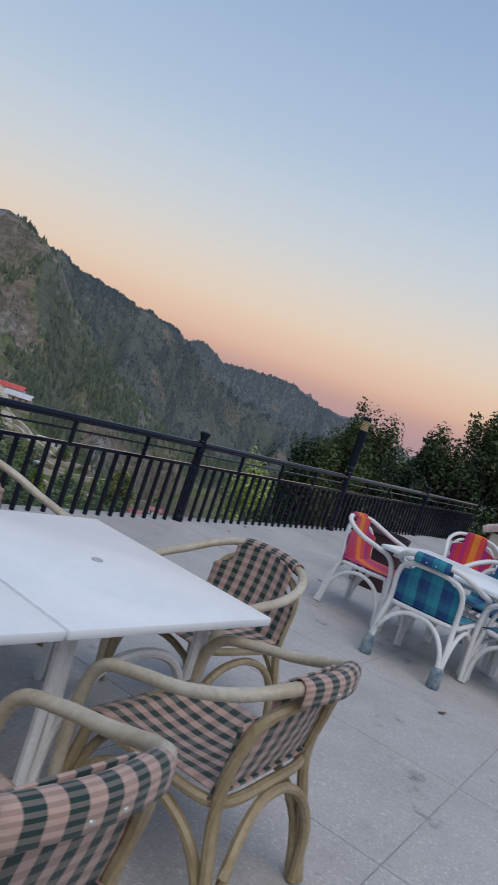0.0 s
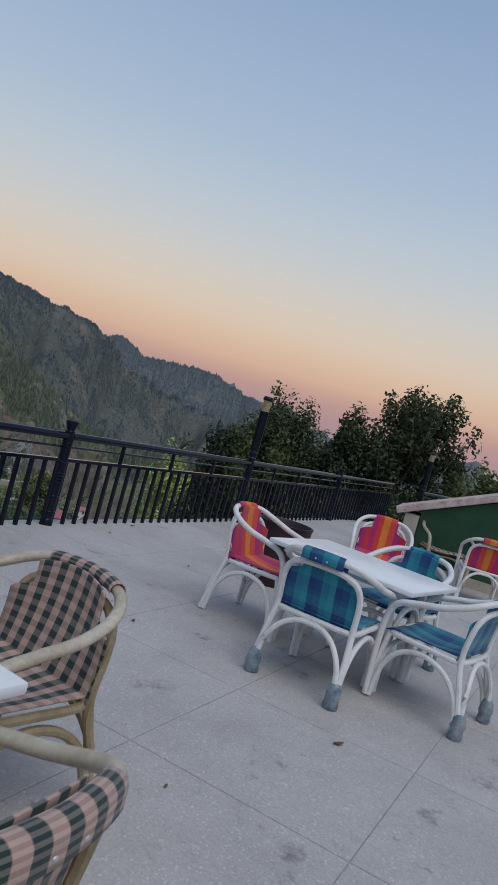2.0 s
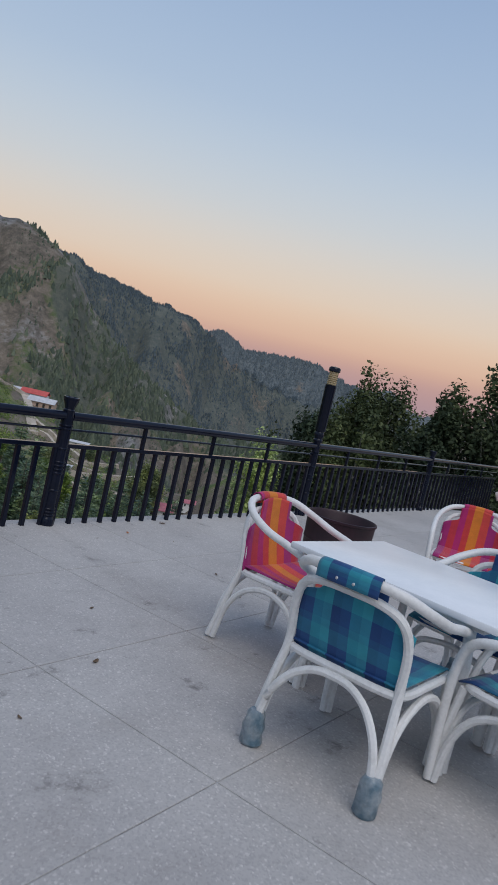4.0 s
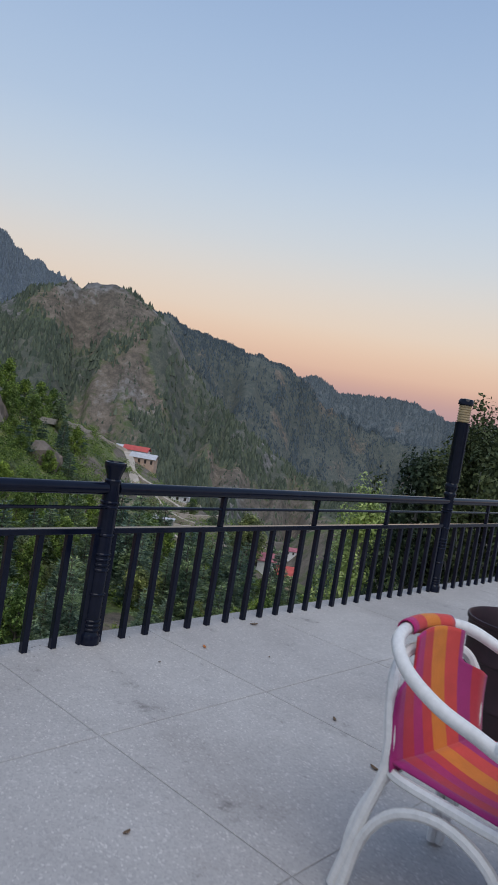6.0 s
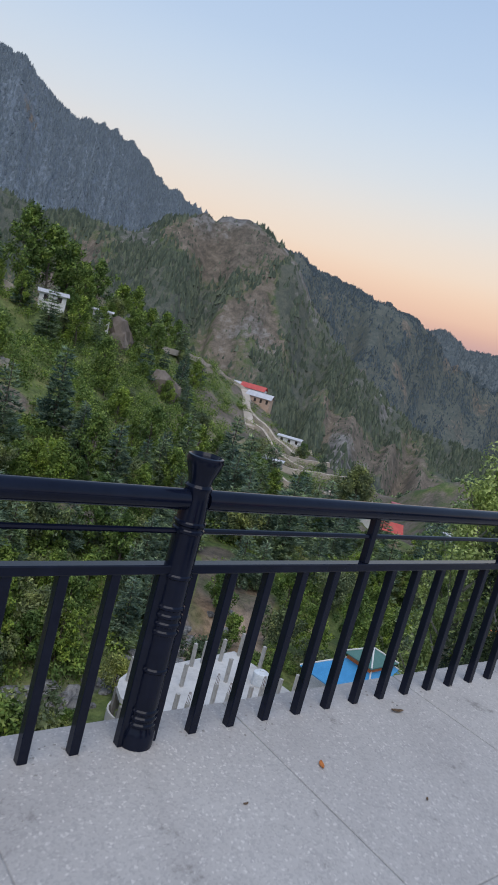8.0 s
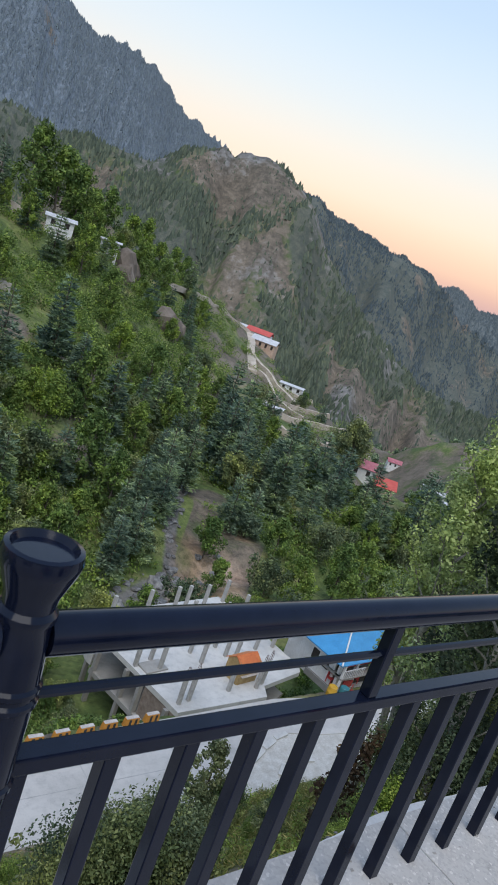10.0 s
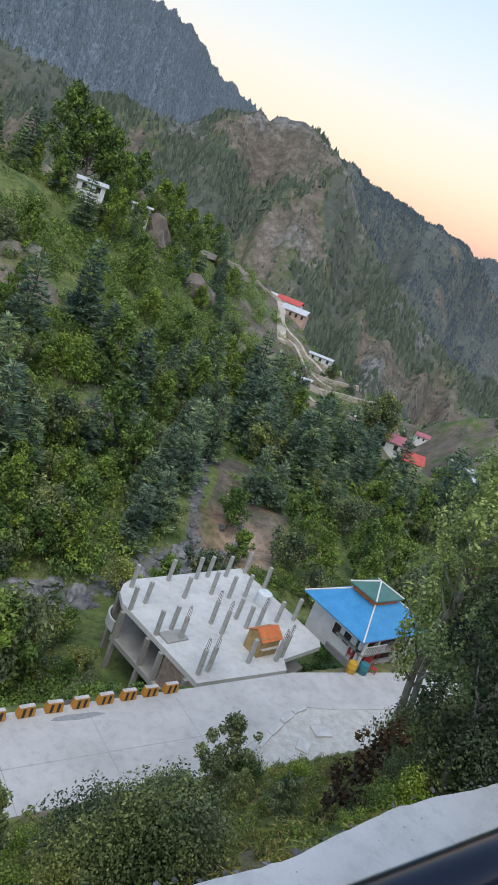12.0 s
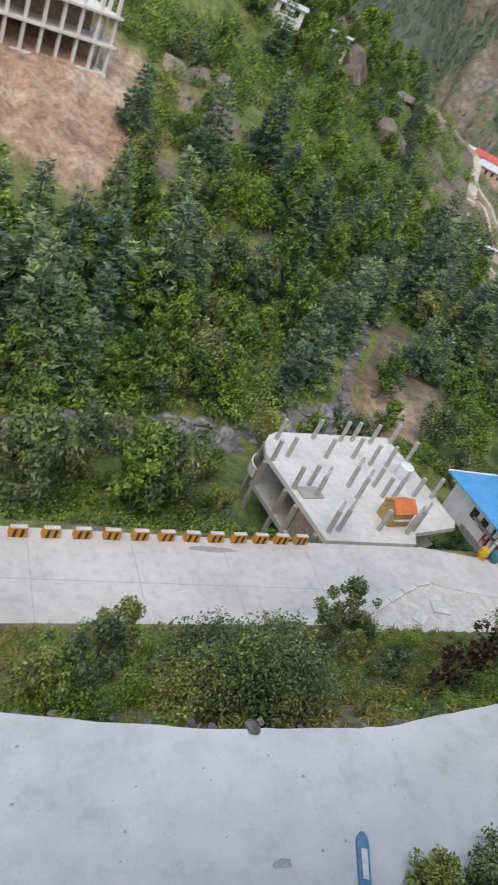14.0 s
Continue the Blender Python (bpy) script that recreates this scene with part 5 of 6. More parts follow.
def leaf_cloud(centres, radii, count, size, seed, flat=0.0, long=1.5, plain=False):
    """Many small leaf faces round the given clumps. Returns points and faces."""
    g = np.random.default_rng(seed)
    centres, radii = np.asarray(centres, float), np.asarray(radii, float)
    if radii.ndim == 1:
        radii = np.repeat(radii[:, None], 3, 1)
    vol = radii.prod(1) ** 0.8
    pick = g.choice(len(centres), count, p=vol / vol.sum())
    d = g.normal(size=(count, 3))
    d /= np.linalg.norm(d, axis=1)[:, None]
    rr = g.random(count) ** 0.42
    pos = centres[pick] + d * rr[:, None] * radii[pick]
    nor = d + g.normal(size=(count, 3)) * 0.8 + np.array([0, 0, 0.4 + flat])
    nor /= np.linalg.norm(nor, axis=1)[:, None]
    a = np.cross(nor, g.normal(size=(count, 3)))
    a /= np.linalg.norm(a, axis=1)[:, None]
    b = np.cross(nor, a)
    s = size * (0.6 + 0.8 * g.random(count))[:, None]
    tip, side = a * s * long * 0.5, b * s * 0.42
    fold = nor * s * 0.12
    if plain:
        return np.stack([pos - tip * 0.8 - side, pos - tip * 0.8 + side, pos + tip], 1).reshape(-1, 3), np.arange(count * 3).reshape(-1, 3)
    v = np.stack([pos - tip, pos + side + fold, pos + tip, pos - side + fold], 1).reshape(-1, 3)
    f = np.arange(count * 4).reshape(-1, 4)
    return v, f


def quads(name, v, f, mat, parent=None):
    me = bpy.data.meshes.new(name)
    me.vertices.add(len(v))
    me.vertices.foreach_set("co", np.asarray(v, np.float32).ravel())
    me.loops.add(f.size)
    me.loops.foreach_set("vertex_index", np.asarray(f, np.int32).ravel())
    me.polygons.add(len(f))
    me.polygons.foreach_set("loop_start", np.arange(len(f), dtype=np.int32) * f.shape[1])
    me.update(calc_edges=True)
    me.validate()
    me.materials.append(mat)
    ob = new(name, me)
    if parent:
        ob.parent = parent
    return ob


def limbs(h, spread, seed, n, lean=(0, 0), base=0.16, low=0.3, steep=1.0):
    """Trunk line and limb lines, each with its clump centres."""
    g = random.Random(seed)
    trunk = [Vector((lean[0] * (k / 5) ** 1.3 * h + g.uniform(-1, 1) * 0.02 * h * (k > 0), lean[1] * (k / 5) ** 1.3 * h + g.uniform(-1, 1) * 0.02 * h * (k > 0), h * k / 5)) for k in range(6)]
    out = []
    for i in range(n):
        t = low + (0.97 - low) * (i + g.random() * 0.6) / n
        k = min(int(t * 5), 4)
        p = trunk[k].lerp(trunk[k + 1], t * 5 - k)
        a = i * 2.4 + g.uniform(-0.5, 0.5)
        taper = 1 - 0.8 * ((t - low) / (1 - low)) ** 2.2
        reach = taper * spread * (1.05 - 0.75 * abs(t - (low + 0.25)) ** 0.8) * g.uniform(0.65, 1.1)
        rise = reach * g.uniform(0.45, 1.1) * steep
        out.append([p, p + Vector((math.cos(a) * reach * 0.5, math.sin(a) * reach * 0.5, rise * 0.35)), p + Vector((math.cos(a) * reach, math.sin(a) * reach, rise))])
    return trunk, out


def leafy_tree(name, label, h, spread, seed, n, count, leaf, mat, bark, lean=(0, 0), low=0.3, girth=0.02, clump=0.3, category="tree", m=None, tall=1.15, ends=3, steep=1.0, plain=False):
    root = thing(name, label, category, m=m)
    trunk, arms = limbs(h, spread, seed, n, lean, low=low, steep=steep)
    b = bmesh.new()
    tube(b, trunk, h * girth, 8, h * girth * 0.22, n=3)
    for arm in arms:
        tube(b, arm, h * girth * 0.34, 5, h * girth * 0.08, n=3)
    part("trunk", b, bark, root, smooth=True)
    g = random.Random(seed + 1)
    cs, rs = [], []
    for arm in arms:
        for k in range(ends):
            t = 0.45 + 0.6 * k / max(1, ends - 1)
            p = arm[0].lerp(arm[2], t)
            cs.append(p + Vector([g.uniform(-1, 1) * spread * 0.16 for _ in range(3)]))
            q = spread * clump * g.uniform(0.6, 1.15)
            rs.append((q, q, q * tall))
    cs.append(trunk[-1])
    rs.append((spread * clump * 0.35,) * 2 + (spread * clump * 0.7,))
    v, f = leaf_cloud(cs, rs, count, leaf, seed, plain=plain)
    quads("crown", v, f, mat, root)
    return root


def pine(label, h, seed, tiers=15, width=0.27, needles=3800, m=None):
    """Hill conifer: whorls of flat branches, each a drooping spray with upturned tips."""
    root = thing("conifer_tree", label, "tree", "conifers of the valley", m=m)
    g = random.Random(seed)
    b = bmesh.new()
    tube(b, [(0, 0, -0.5), (0.05, 0, h * 0.5), (0, 0.04, h * 0.99)], h * 0.016, 7, 0.02, n=3)
    arms = []
    for k in range(tiers):
        t = 0.12 + 0.86 * (k + g.uniform(-0.25, 0.25)) / tiers
        n = max(4, int(7 * (1 - t) + 2))
        for i in range(n):
            a = i * math.tau / n + k * 0.9 + g.uniform(-0.35, 0.35)
            L = (h * width * (1 - t) ** 0.7 * (0.75 + 0.25 * min(1, t / 0.3)) + 0.18) * g.uniform(0.6, 1.15)
            arms.append((a, L, h * t))
            if i % 2 == 0:
                tube(b, [(0, 0, h * t), (math.cos(a) * L * 0.9, math.sin(a) * L * 0.9, h * t - 0.04 * L)], h * 0.004, 4, 0.01, n=1)
    part("trunk", b, BARK, root)
    r = np.random.default_rng(seed + 5)
    arms = np.array(arms)
    share = arms[:, 1] ** 1.4
    pick = arms[r.choice(len(arms), needles, p=share / share.sum())]
    a, L, z = pick.T
    s = 0.15 + 0.85 * r.random(needles) ** 0.65
    out = np.stack([np.cos(a), np.sin(a), 0 * a], 1)
    side = np.stack([-np.sin(a), np.cos(a), 0 * a], 1)
    w = (r.random(needles) - 0.5) * 0.8
    pos = out * (L * s)[:, None] + side * (w * L * (1.05 - 0.75 * s))[:, None]
    pos[:, 2] = z + L * (0.10 * s - 0.34 * s ** 2 + 0.20 * s ** 5) + r.normal(size=needles) * 0.05 * L
    way = out * 0.8 + side * (np.sign(w) * 0.55)[:, None] + r.normal(size=(needles, 3)) * 0.3 + np.array([0, 0, 0.22])
    way /= np.linalg.norm(way, axis=1)[:, None]
    nor = np.array([0, 0, 1.0]) + r.normal(size=(needles, 3)) * 0.45 + out * 0.3
    b2 = np.cross(nor, way)
    b2 /= np.linalg.norm(b2, axis=1)[:, None]
    size = (0.55 + 0.8 * r.random(needles))[:, None] * h / 8.0
    v = np.stack([pos - b2 * 0.075 * size, pos + b2 * 0.075 * size, pos + way * 0.42 * size], 1).reshape(-1, 3)
    quads("crown", v, np.arange(needles * 3).reshape(-1, 3), LEAF_PINE, root)
    return root


def on_ground(x, y, scale=1.0, sink=0.25):
    return pose(x, y, ground_z(x, y) - sink, 0, 0, random.uniform(0, 360)) @ Matrix.Scale(scale, 4)


def put(ob, x, y, scale=1.0, sink=0.25):
    c = copy_thing(ob, on_ground(x, y, 1.0, sink))
    c.scale = (scale, scale, scale * random.uniform(0.92, 1.1))
    return c


# tall poplars beyond the railing
def poplar(x, y, top, spread, seed, count, leaf, label, n=22, low=0.35, lean=(0, 0), base=None, clump=0.3, foliage=None):
    z = (ground_z(x, y) if base is None else base) - 0.4
    return leafy_tree("poplar_tree", label, top - z, spread, seed, n, count, leaf, foliage or LEAF_POPLAR, PALEBARK, lean, low, 0.012, clump, m=pose(x, y, z), tall=1.9, ends=5, steep=1.55)


poplar(20.3, 7.0, 1.6, 3.3, 3, 32000, 0.1, "tall dark green poplar tree rising behind the railing", 40, 0.3, clump=0.15, foliage=LEAF_DARK)
poplar(18.2, 8.0, 0.6, 2.0, 14, 13000, 0.1, "leafy dark green poplar tree below the railing", 26, 0.15, clump=0.17, foliage=LEAF_DARK)
poplar(22.0, 9.2, 0.3, 2.2, 13, 13000, 0.095, "slim grey-green poplar tree behind the railing", 30, 0.15, clump=0.17)
poplar(18.6, 3.9, 2.1, 1.55, 5, 13000, 0.105, "dark leafy poplar tree beside the terrace corner", 28, 0.45, clump=0.18, foliage=LEAF_DARK)
poplar(20.6, 2.25, 2.95, 2.75, 8, 24000, 0.11, "broad dark poplar tree beside the terrace corner", 40, 0.48, clump=0.145, foliage=LEAF_DARK)
poplar(29.5, -0.3, 1.3, 2.6, 11, 9000, 0.16, "dark leafy poplar tree beyond the green booth", 26, 0.5, clump=0.16)
poplar(25.1, 14.7, -1.6, 2.5, 17, 15000, 0.12, "grey-green poplar with pale trunk on the road bank", 36, 0.3, (0.03, 0.0), clump=0.16, foliage=LEAF_SILVER)
poplar(28.0, 15.6, -2.8, 2.6, 19, 14000, 0.115, "grey-green poplar tree on the bank over the road", 26, 0.4, clump=0.17, foliage=LEAF_SILVER)
poplar(23.6, 11.0, -7.2, 2.2, 21, 15000, 0.105, "dense poplar tree on the bank below the terrace", 24, 0.2, clump=0.2, foliage=LEAF_SILVER)
poplar(26.6, 11.2, -7.4, 2.4, 22, 15000, 0.105, "dense young poplar tree on the steep bank", 24, 0.15, clump=0.2, foliage=LEAF_SILVER)

# shrubs of the bank
shrub_a = leafy_tree("shrub", "dense dark green shrub on the steep bank", 2.6, 1.35, 31, 16, 9000, 0.062, LEAF_POPLAR, BARK, low=0.05, girth=0.012, clump=0.42, category="shrub", m=on_ground(9.1, 9.0), ends=3)
shrub_b = leafy_tree("shrub", "loose bright green shrub on the steep bank", 1.7, 1.0, 33, 12, 4400, 0.06, LEAF_BROAD, BARK, low=0.05, girth=0.012, clump=0.38, category="shrub", m=on_ground(4.6, 9.6), ends=3)
shrub_c = leafy_tree("shrub", "thin grey-green sapling on the steep bank", 3.4, 0.8, 35, 16, 3200, 0.075, LEAF_POPLAR, BARK, low=0.25, girth=0.010, clump=0.3, category="shrub", m=on_ground(12.1, 11.8), ends=2)
for o in (shrub_a, shrub_b, shrub_c):
    tagged(o, group="shrubs of the bank")
for x, y, s in ((8.4, 8.6, 1.0), (9.5, 8.5, 0.95), (8.0, 9.6, 0.8), (9.9, 9.7, 1.1), (10.8, 9.2, 0.7), (8.9, 10.6, 1.1), (20.2, 9.6, 0.8), (18.6, 10.5, 0.45), (20.6, 12.2, 0.5), (23.6, 12.2, 1.3), (25.6, 13.2, 1.2), (17.6, 8.6, 0.7), (18.4, 7.7, 1.2), (19.2, 8.7, 1.3), (20.6, 8.3, 1.3),
                (21.1, 17.7, 0.8), (22.4, 18.4, 0.7), (19.2, 15.8, 0.6), (23.3, 10.8, 1.3), (18.2, 12.9, 0.5)):
    put(shrub_a, x, y, s)
for x, y, s in ((3.9, 9.4, 0.6), (2.6, 11.5, 0.6), (5.6, 9.2, 0.55), (6.6, 10.2, 0.7), (14.5, 12.4, 0.8), (11.2, 12.4, 0.9), (15.8, 14.6, 0.9), (12.6, 14.4, 1.0), (15.5, 7.9, 0.7), (16.6, 8.0, 0.9), (14.2, 7.7, 0.5),
                (1.6, 13.2, 0.6), (17.0, 12.6, 0.5), (18.6, 12.8, 0.55), (16.4, 17.0, 1.0), (20.8, 17.4, 1.2), (10.0, 15.8, 0.9), (24.0, 17.0, 0.9)):
    put(shrub_b, x, y, s)
for x, y, s in ((4.2, 9.8, 0.85), (5.0, 10.4, 0.9), (12.8, 12.4, 0.8), (0.6, 8.4, 0.9), (-0.6, 9.6, 1.0), (16.0, 11.0, 0.7), (19.6, 17.5, 1.35), (18.9, 17.1, 0.8), (17.6, 14.4, 0.7), (7.6, 13.5, 1.1), (6.4, 12.2, 1.0)):
    put(shrub_c, x, y, s)
dead = leafy_tree("dead_shrub", "withered brown creeper-hung shrub leaning on the bank", 5.2, 0.7, 41, 18, 900, 0.12, LEAF_DRY, BARK, (0.22, 0.05), 0.1, 0.014, 0.35, "shrub", on_ground(16.6, 10.3), 1.3, 2)
corner = leafy_tree("shrub", "feathery green shrub growing beside the drive", 0.62, 0.6, 43, 14, 3600, 0.055, LEAF_POPLAR, BARK, low=0.1, girth=0.012, clump=0.35, category="shrub", m=pose(9.2, 3.2, -9.28), ends=3)
copy_thing(corner, pose(8.7, 2.5, -9.28, 0, 0, 80))
copy_thing(corner, pose(10.2, 3.1, -9.28, 0, 0, 150))

# hillside trees
pines = [pine("dark green hill conifer with drooping tiers of branches", 8.5, 51, 15, 0.27), pine("slender dark green conifer on the hillside", 10.0, 52, 18, 0.22), pine("broad blue-green conifer on the hillside", 7.5, 53, 12, 0.33)]
pines[0].matrix_basis, pines[1].matrix_basis, pines[2].matrix_basis = on_ground(47, 66), on_ground(55, 74), on_ground(40, 70)
broads = [leafy_tree("broadleaf_tree", "rounded green broadleaf tree on the hillside", 6.0, 2.3, 61, 18, 3400, 0.23, LEAF_BROAD, BARK, plain=True, low=0.12, clump=0.27, ends=3, m=on_ground(62, 60)),
          leafy_tree("broadleaf_tree", "tall bright green broadleaf tree on the hillside", 8.0, 2.4, 62, 22, 3600, 0.24, LEAF_BROAD, BARK, plain=True, low=0.12, clump=0.26, ends=3, m=on_ground(66, 52)),
          leafy_tree("broadleaf_tree", "dark spreading broadleaf tree on the hillside", 5.0, 2.6, 63, 18, 3400, 0.23, LEAF_POPLAR, BARK, plain=True, low=0.10, clump=0.28, ends=3, m=on_ground(70, 60))]
for o in broads:
    tagged(o, group="broadleaf trees of the valley")


def clear(x, y):
    """Places that stay open: cuts, houses, the red earth slope and the bed of the stream."""
    az, r = math.degrees(math.atan2(y, x)), math.hypot(x, y)
    if 76 < az < 92 and 66 < r < 106:
        return False
    if 45 < az < 52 and 62 < r < 86:
        return False
    if r < float(at_az(GULLY, az, 1)) * 1.05:
        return False
    if 55 < r < 99 and abs(az - 52.6 - 0.8 * math.sin(r * 0.16)) < 1.5:
        return False
    if any(math.hypot(x - px, y - py) < pr for px, py, pr in PATCHES):
        return False
    for hx, hy, hr in ((187, 234, 14), (183, 240, 14), (183, 223, 12), (168, 183, 9), (121, 138, 9), (128, 109, 14), (135, 105, 12), (124, 105, 10), (80, 41, 7), (86, 45, 7), (71, 38, 8), (55.5, 138, 6), (71, 147, 5), (45, 33, 9)):
        if math.hypot(x - hx, y - hy) < hr:
            return False
    return True


g = random.Random(99)
made = 0
for _ in range(4000):
    az = g.uniform(26, 98)
    ra, rg = float(at_az(CREST_A, az, 1)), float(at_az(GULLY, az, 1))
    r = rg * 1.08 + (ra * 1.02 - rg * 1.08) * g.random() ** 1.15
    x, y = r * math.cos(radians(az)), r * math.sin(radians(az))
    if not clear(x, y) or made >= 400:
        continue
    dens = 0.62 + 0.9 * fbm(x, y, 0.035, 3, 31.0)
    core = 45 < az < 66 and r < 140
    if core:
        dens += 0.3
    if az < 58 and r > 165:
        dens -= 0.45
    if 36 < az < 43 and r > 90:
        dens -= 0.55
    if az > 64 and r > 95:
        dens -= 0.36
    if g.random() > dens:
        continue
    if g.random() < (0.66 if core and az < 58 else 0.3 if az > 60 else 0.38):
        put(g.choice(pines), x, y, g.uniform(0.8, 1.45), 0.4)
    else:
        put(g.choice(broads), x, y, g.uniform(0.6, 1.2), 0.4)
    made += 1
# trees by the stream and round the houses
for x, y, k, s in ((9.0, 37.5, 2, 1.25), (13.0, 39.5, 2, 0.7), (16.6, 37.2, 0, 1.25), (20.4, 37.5, 2, 0.55), (4.5, 38, 1, 0.9), (21.5, 33.6, 2, 0.45), (51, 60, 0, 0.9), (57, 50, 0, 1.0), (61, 46, 1, 0.9), (53.5, 45.5, 2, 0.9), (66, 44, 2, 1.1), (72, 50, 0, 1.1), (125, 112, 1, 0.8),
                   (59, 41.5, 0, 0.8), (76, 57, 1, 0.9), (60, 141, 0, 1.0), (64, 143, 1, 1.2), (81, 150, 0, 1.4), (88, 150, 1, 1.2), (54.5, 52, 2, 0.9), (49, 54, 0, 0.7), (17.5, 38.5, 2, 1.3), (20.3, 39.6, 2, 0.9), (19.0, 41.2, 0, 0.8), (22.4, 41.6, 2, 0.6), (23.4, 35.2, 2, 0.4), (22.0, 34.0, 0, 0.3), (24.0, 38.0, 2, 0.4), (22.6, 37.0, 0, 0.35), (24.6, 42.4, 0, 0.5), (23.0, 44.4, 2, 0.5),
                   (14.5, 44.5, 2, 0.8), (10.5, 45.5, 0, 0.9), (12.4, 43.0, 2, 0.7), (31.5, 47.5, 2, 0.7), (36.5, 48.5, 0, 0.7), (41.5, 49.5, 2, 0.9)):
    put(broads[k], x, y, s, 0.4)

# tall trees standing on the crest
for az, r, k, sc in ((70.6, 157, 1, 2.0), (68.8, 160, 0, 2.4), (67.3, 163, 1, 1.8), (66.2, 168, 0, 1.7), (65.0, 171, 1, 1.5), (63.0, 186, 0, 1.6), (61.8, 196, 1, 1.5), (60.4, 205, 0, 1.5), (59.3, 216, 1, 1.4), (58.3, 224, 1, 1.3)):
    put(broads[k], r * math.cos(radians(az)), r * math.sin(radians(az)), sc, 0.6)

spur_tree = leafy_tree("broadleaf_tree", "large round dark broadleaf tree above the pink-roofed house", 12.0, 4.6, 67, 30, 11000, 0.34, LEAF_POPLAR, BARK, plain=True, low=0.1, clump=0.3, ends=4, m=on_ground(122, 107))
tagged(spur_tree, group="broadleaf trees of the valley")

# undergrowth of the slopes
cs, rs = [], []
for _ in range(14000):
    az = g.uniform(24, 100)
    ra, rg = float(at_az(CREST_A, az, 1)), float(at_az(GULLY, az, 1))
    r = rg * 1.03 + (ra * 1.03 - rg * 1.03) * g.random() ** 1.3
    x, y = r * math.cos(radians(az)), r * math.sin(radians(az))
    if 43 < az < 53 and r > 165 and g.random() < 0.7:
        continue
    if not clear(x, y) or len(cs) >= 7600 or g.random() > 0.62 + 1.0 * fbm(x, y, 0.05, 4, 77.0):
        continue
    q = g.uniform(0.35, 1.55) * (1 + r / 400)
    cs.append((x, y, ground_z(x, y) + q * 0.45))
    rs.append((q, q, q * g.uniform(0.6, 0.95)))
v, f = leaf_cloud(cs, rs, 380000, 0.26, 71, plain=True)
tagged(quads("hillside_scrub", v, f, LEAF_BROAD), "green scrub and bushes covering the hillside", "scrub", kind="stuff")

# grass and weeds of the bank
cs, rs = [], []
for _ in range(1500):
    x, y = g.uniform(-3, 32), g.uniform(6.6, 22.2)
    q = g.uniform(0.12, 0.42)
    cs.append((x, y, ground_z(x, y) + q * 0.5))
    rs.append((q, q, q))
v, f = leaf_cloud(cs, rs, 120000, 0.042, 72, 0.0, 5.5)
tagged(quads("bank_grass", v, f, GRASS), "tufts of grass and weeds on the bank", "grass", kind="stuff")
cs, rs = [], []
for _ in range(150):
    x, y = g.uniform(-3, 30), g.uniform(7.2, 22.4)
    q = g.uniform(0.25, 0.75)
    cs.append((x, y, ground_z(x, y) + q * 0.4))
    rs.append((q, q, q * 0.8))
v, f = leaf_cloud(cs, rs, 26000, 0.065, 73)
tagged(quads("bank_scrub", v, f, LEAF_BROAD), "low green weeds and bushes on the bank", "scrub", kind="stuff")


cs, rs = [], []
for _ in range(1000):
    x, y = g.uniform(-6, 26), g.uniform(30.2, 41)
    if g.random() > 0.6 + fbm(x, y, 0.2, 3, 6.0) or x > 27 - (y - 29) * 0.4:
        continue
    q = g.uniform(0.3, 1.0)
    cs.append((x, y, ground_z(x, y) + q * 0.45))
    rs.append((q, q, q * 0.8))
for _ in range(120):
    x, y = g.uniform(42, 60), g.uniform(36, 52)
    q = g.uniform(0.4, 1.3)
    cs.append((x, y, ground_z(x, y) + q * 0.45))
    rs.append((q, q, q * 0.8))
v, f = leaf_cloud(cs, rs, 90000, 0.16, 74, plain=True)
tagged(quads("roadside_scrub", v, f, LEAF_BROAD), "green weeds and bushes between road and stream", "scrub", kind="stuff")


# copses across the valley
cs, rs = [], []
for _ in range(700):
    az, r = g.uniform(22, 45), g.uniform(310, 440)
    x, y = r * math.cos(radians(az)), r * math.sin(radians(az))
    if g.random() > 0.55 + 1.3 * fbm(x, y, 0.012, 4, 61.0):
        continue
    q = g.uniform(1.2, 3.6)
    cs.append((x, y, sheet_z(x, y) + q * 0.6))
    rs.append((q, q, q * 1.15))
v, f = leaf_cloud(cs, rs, 50000, 0.85, 75, plain=True)
tagged(quads("valley_copses", v, f, LEAF_PINE), "scattered dark trees and hedges across the valley", "trees", kind="stuff")

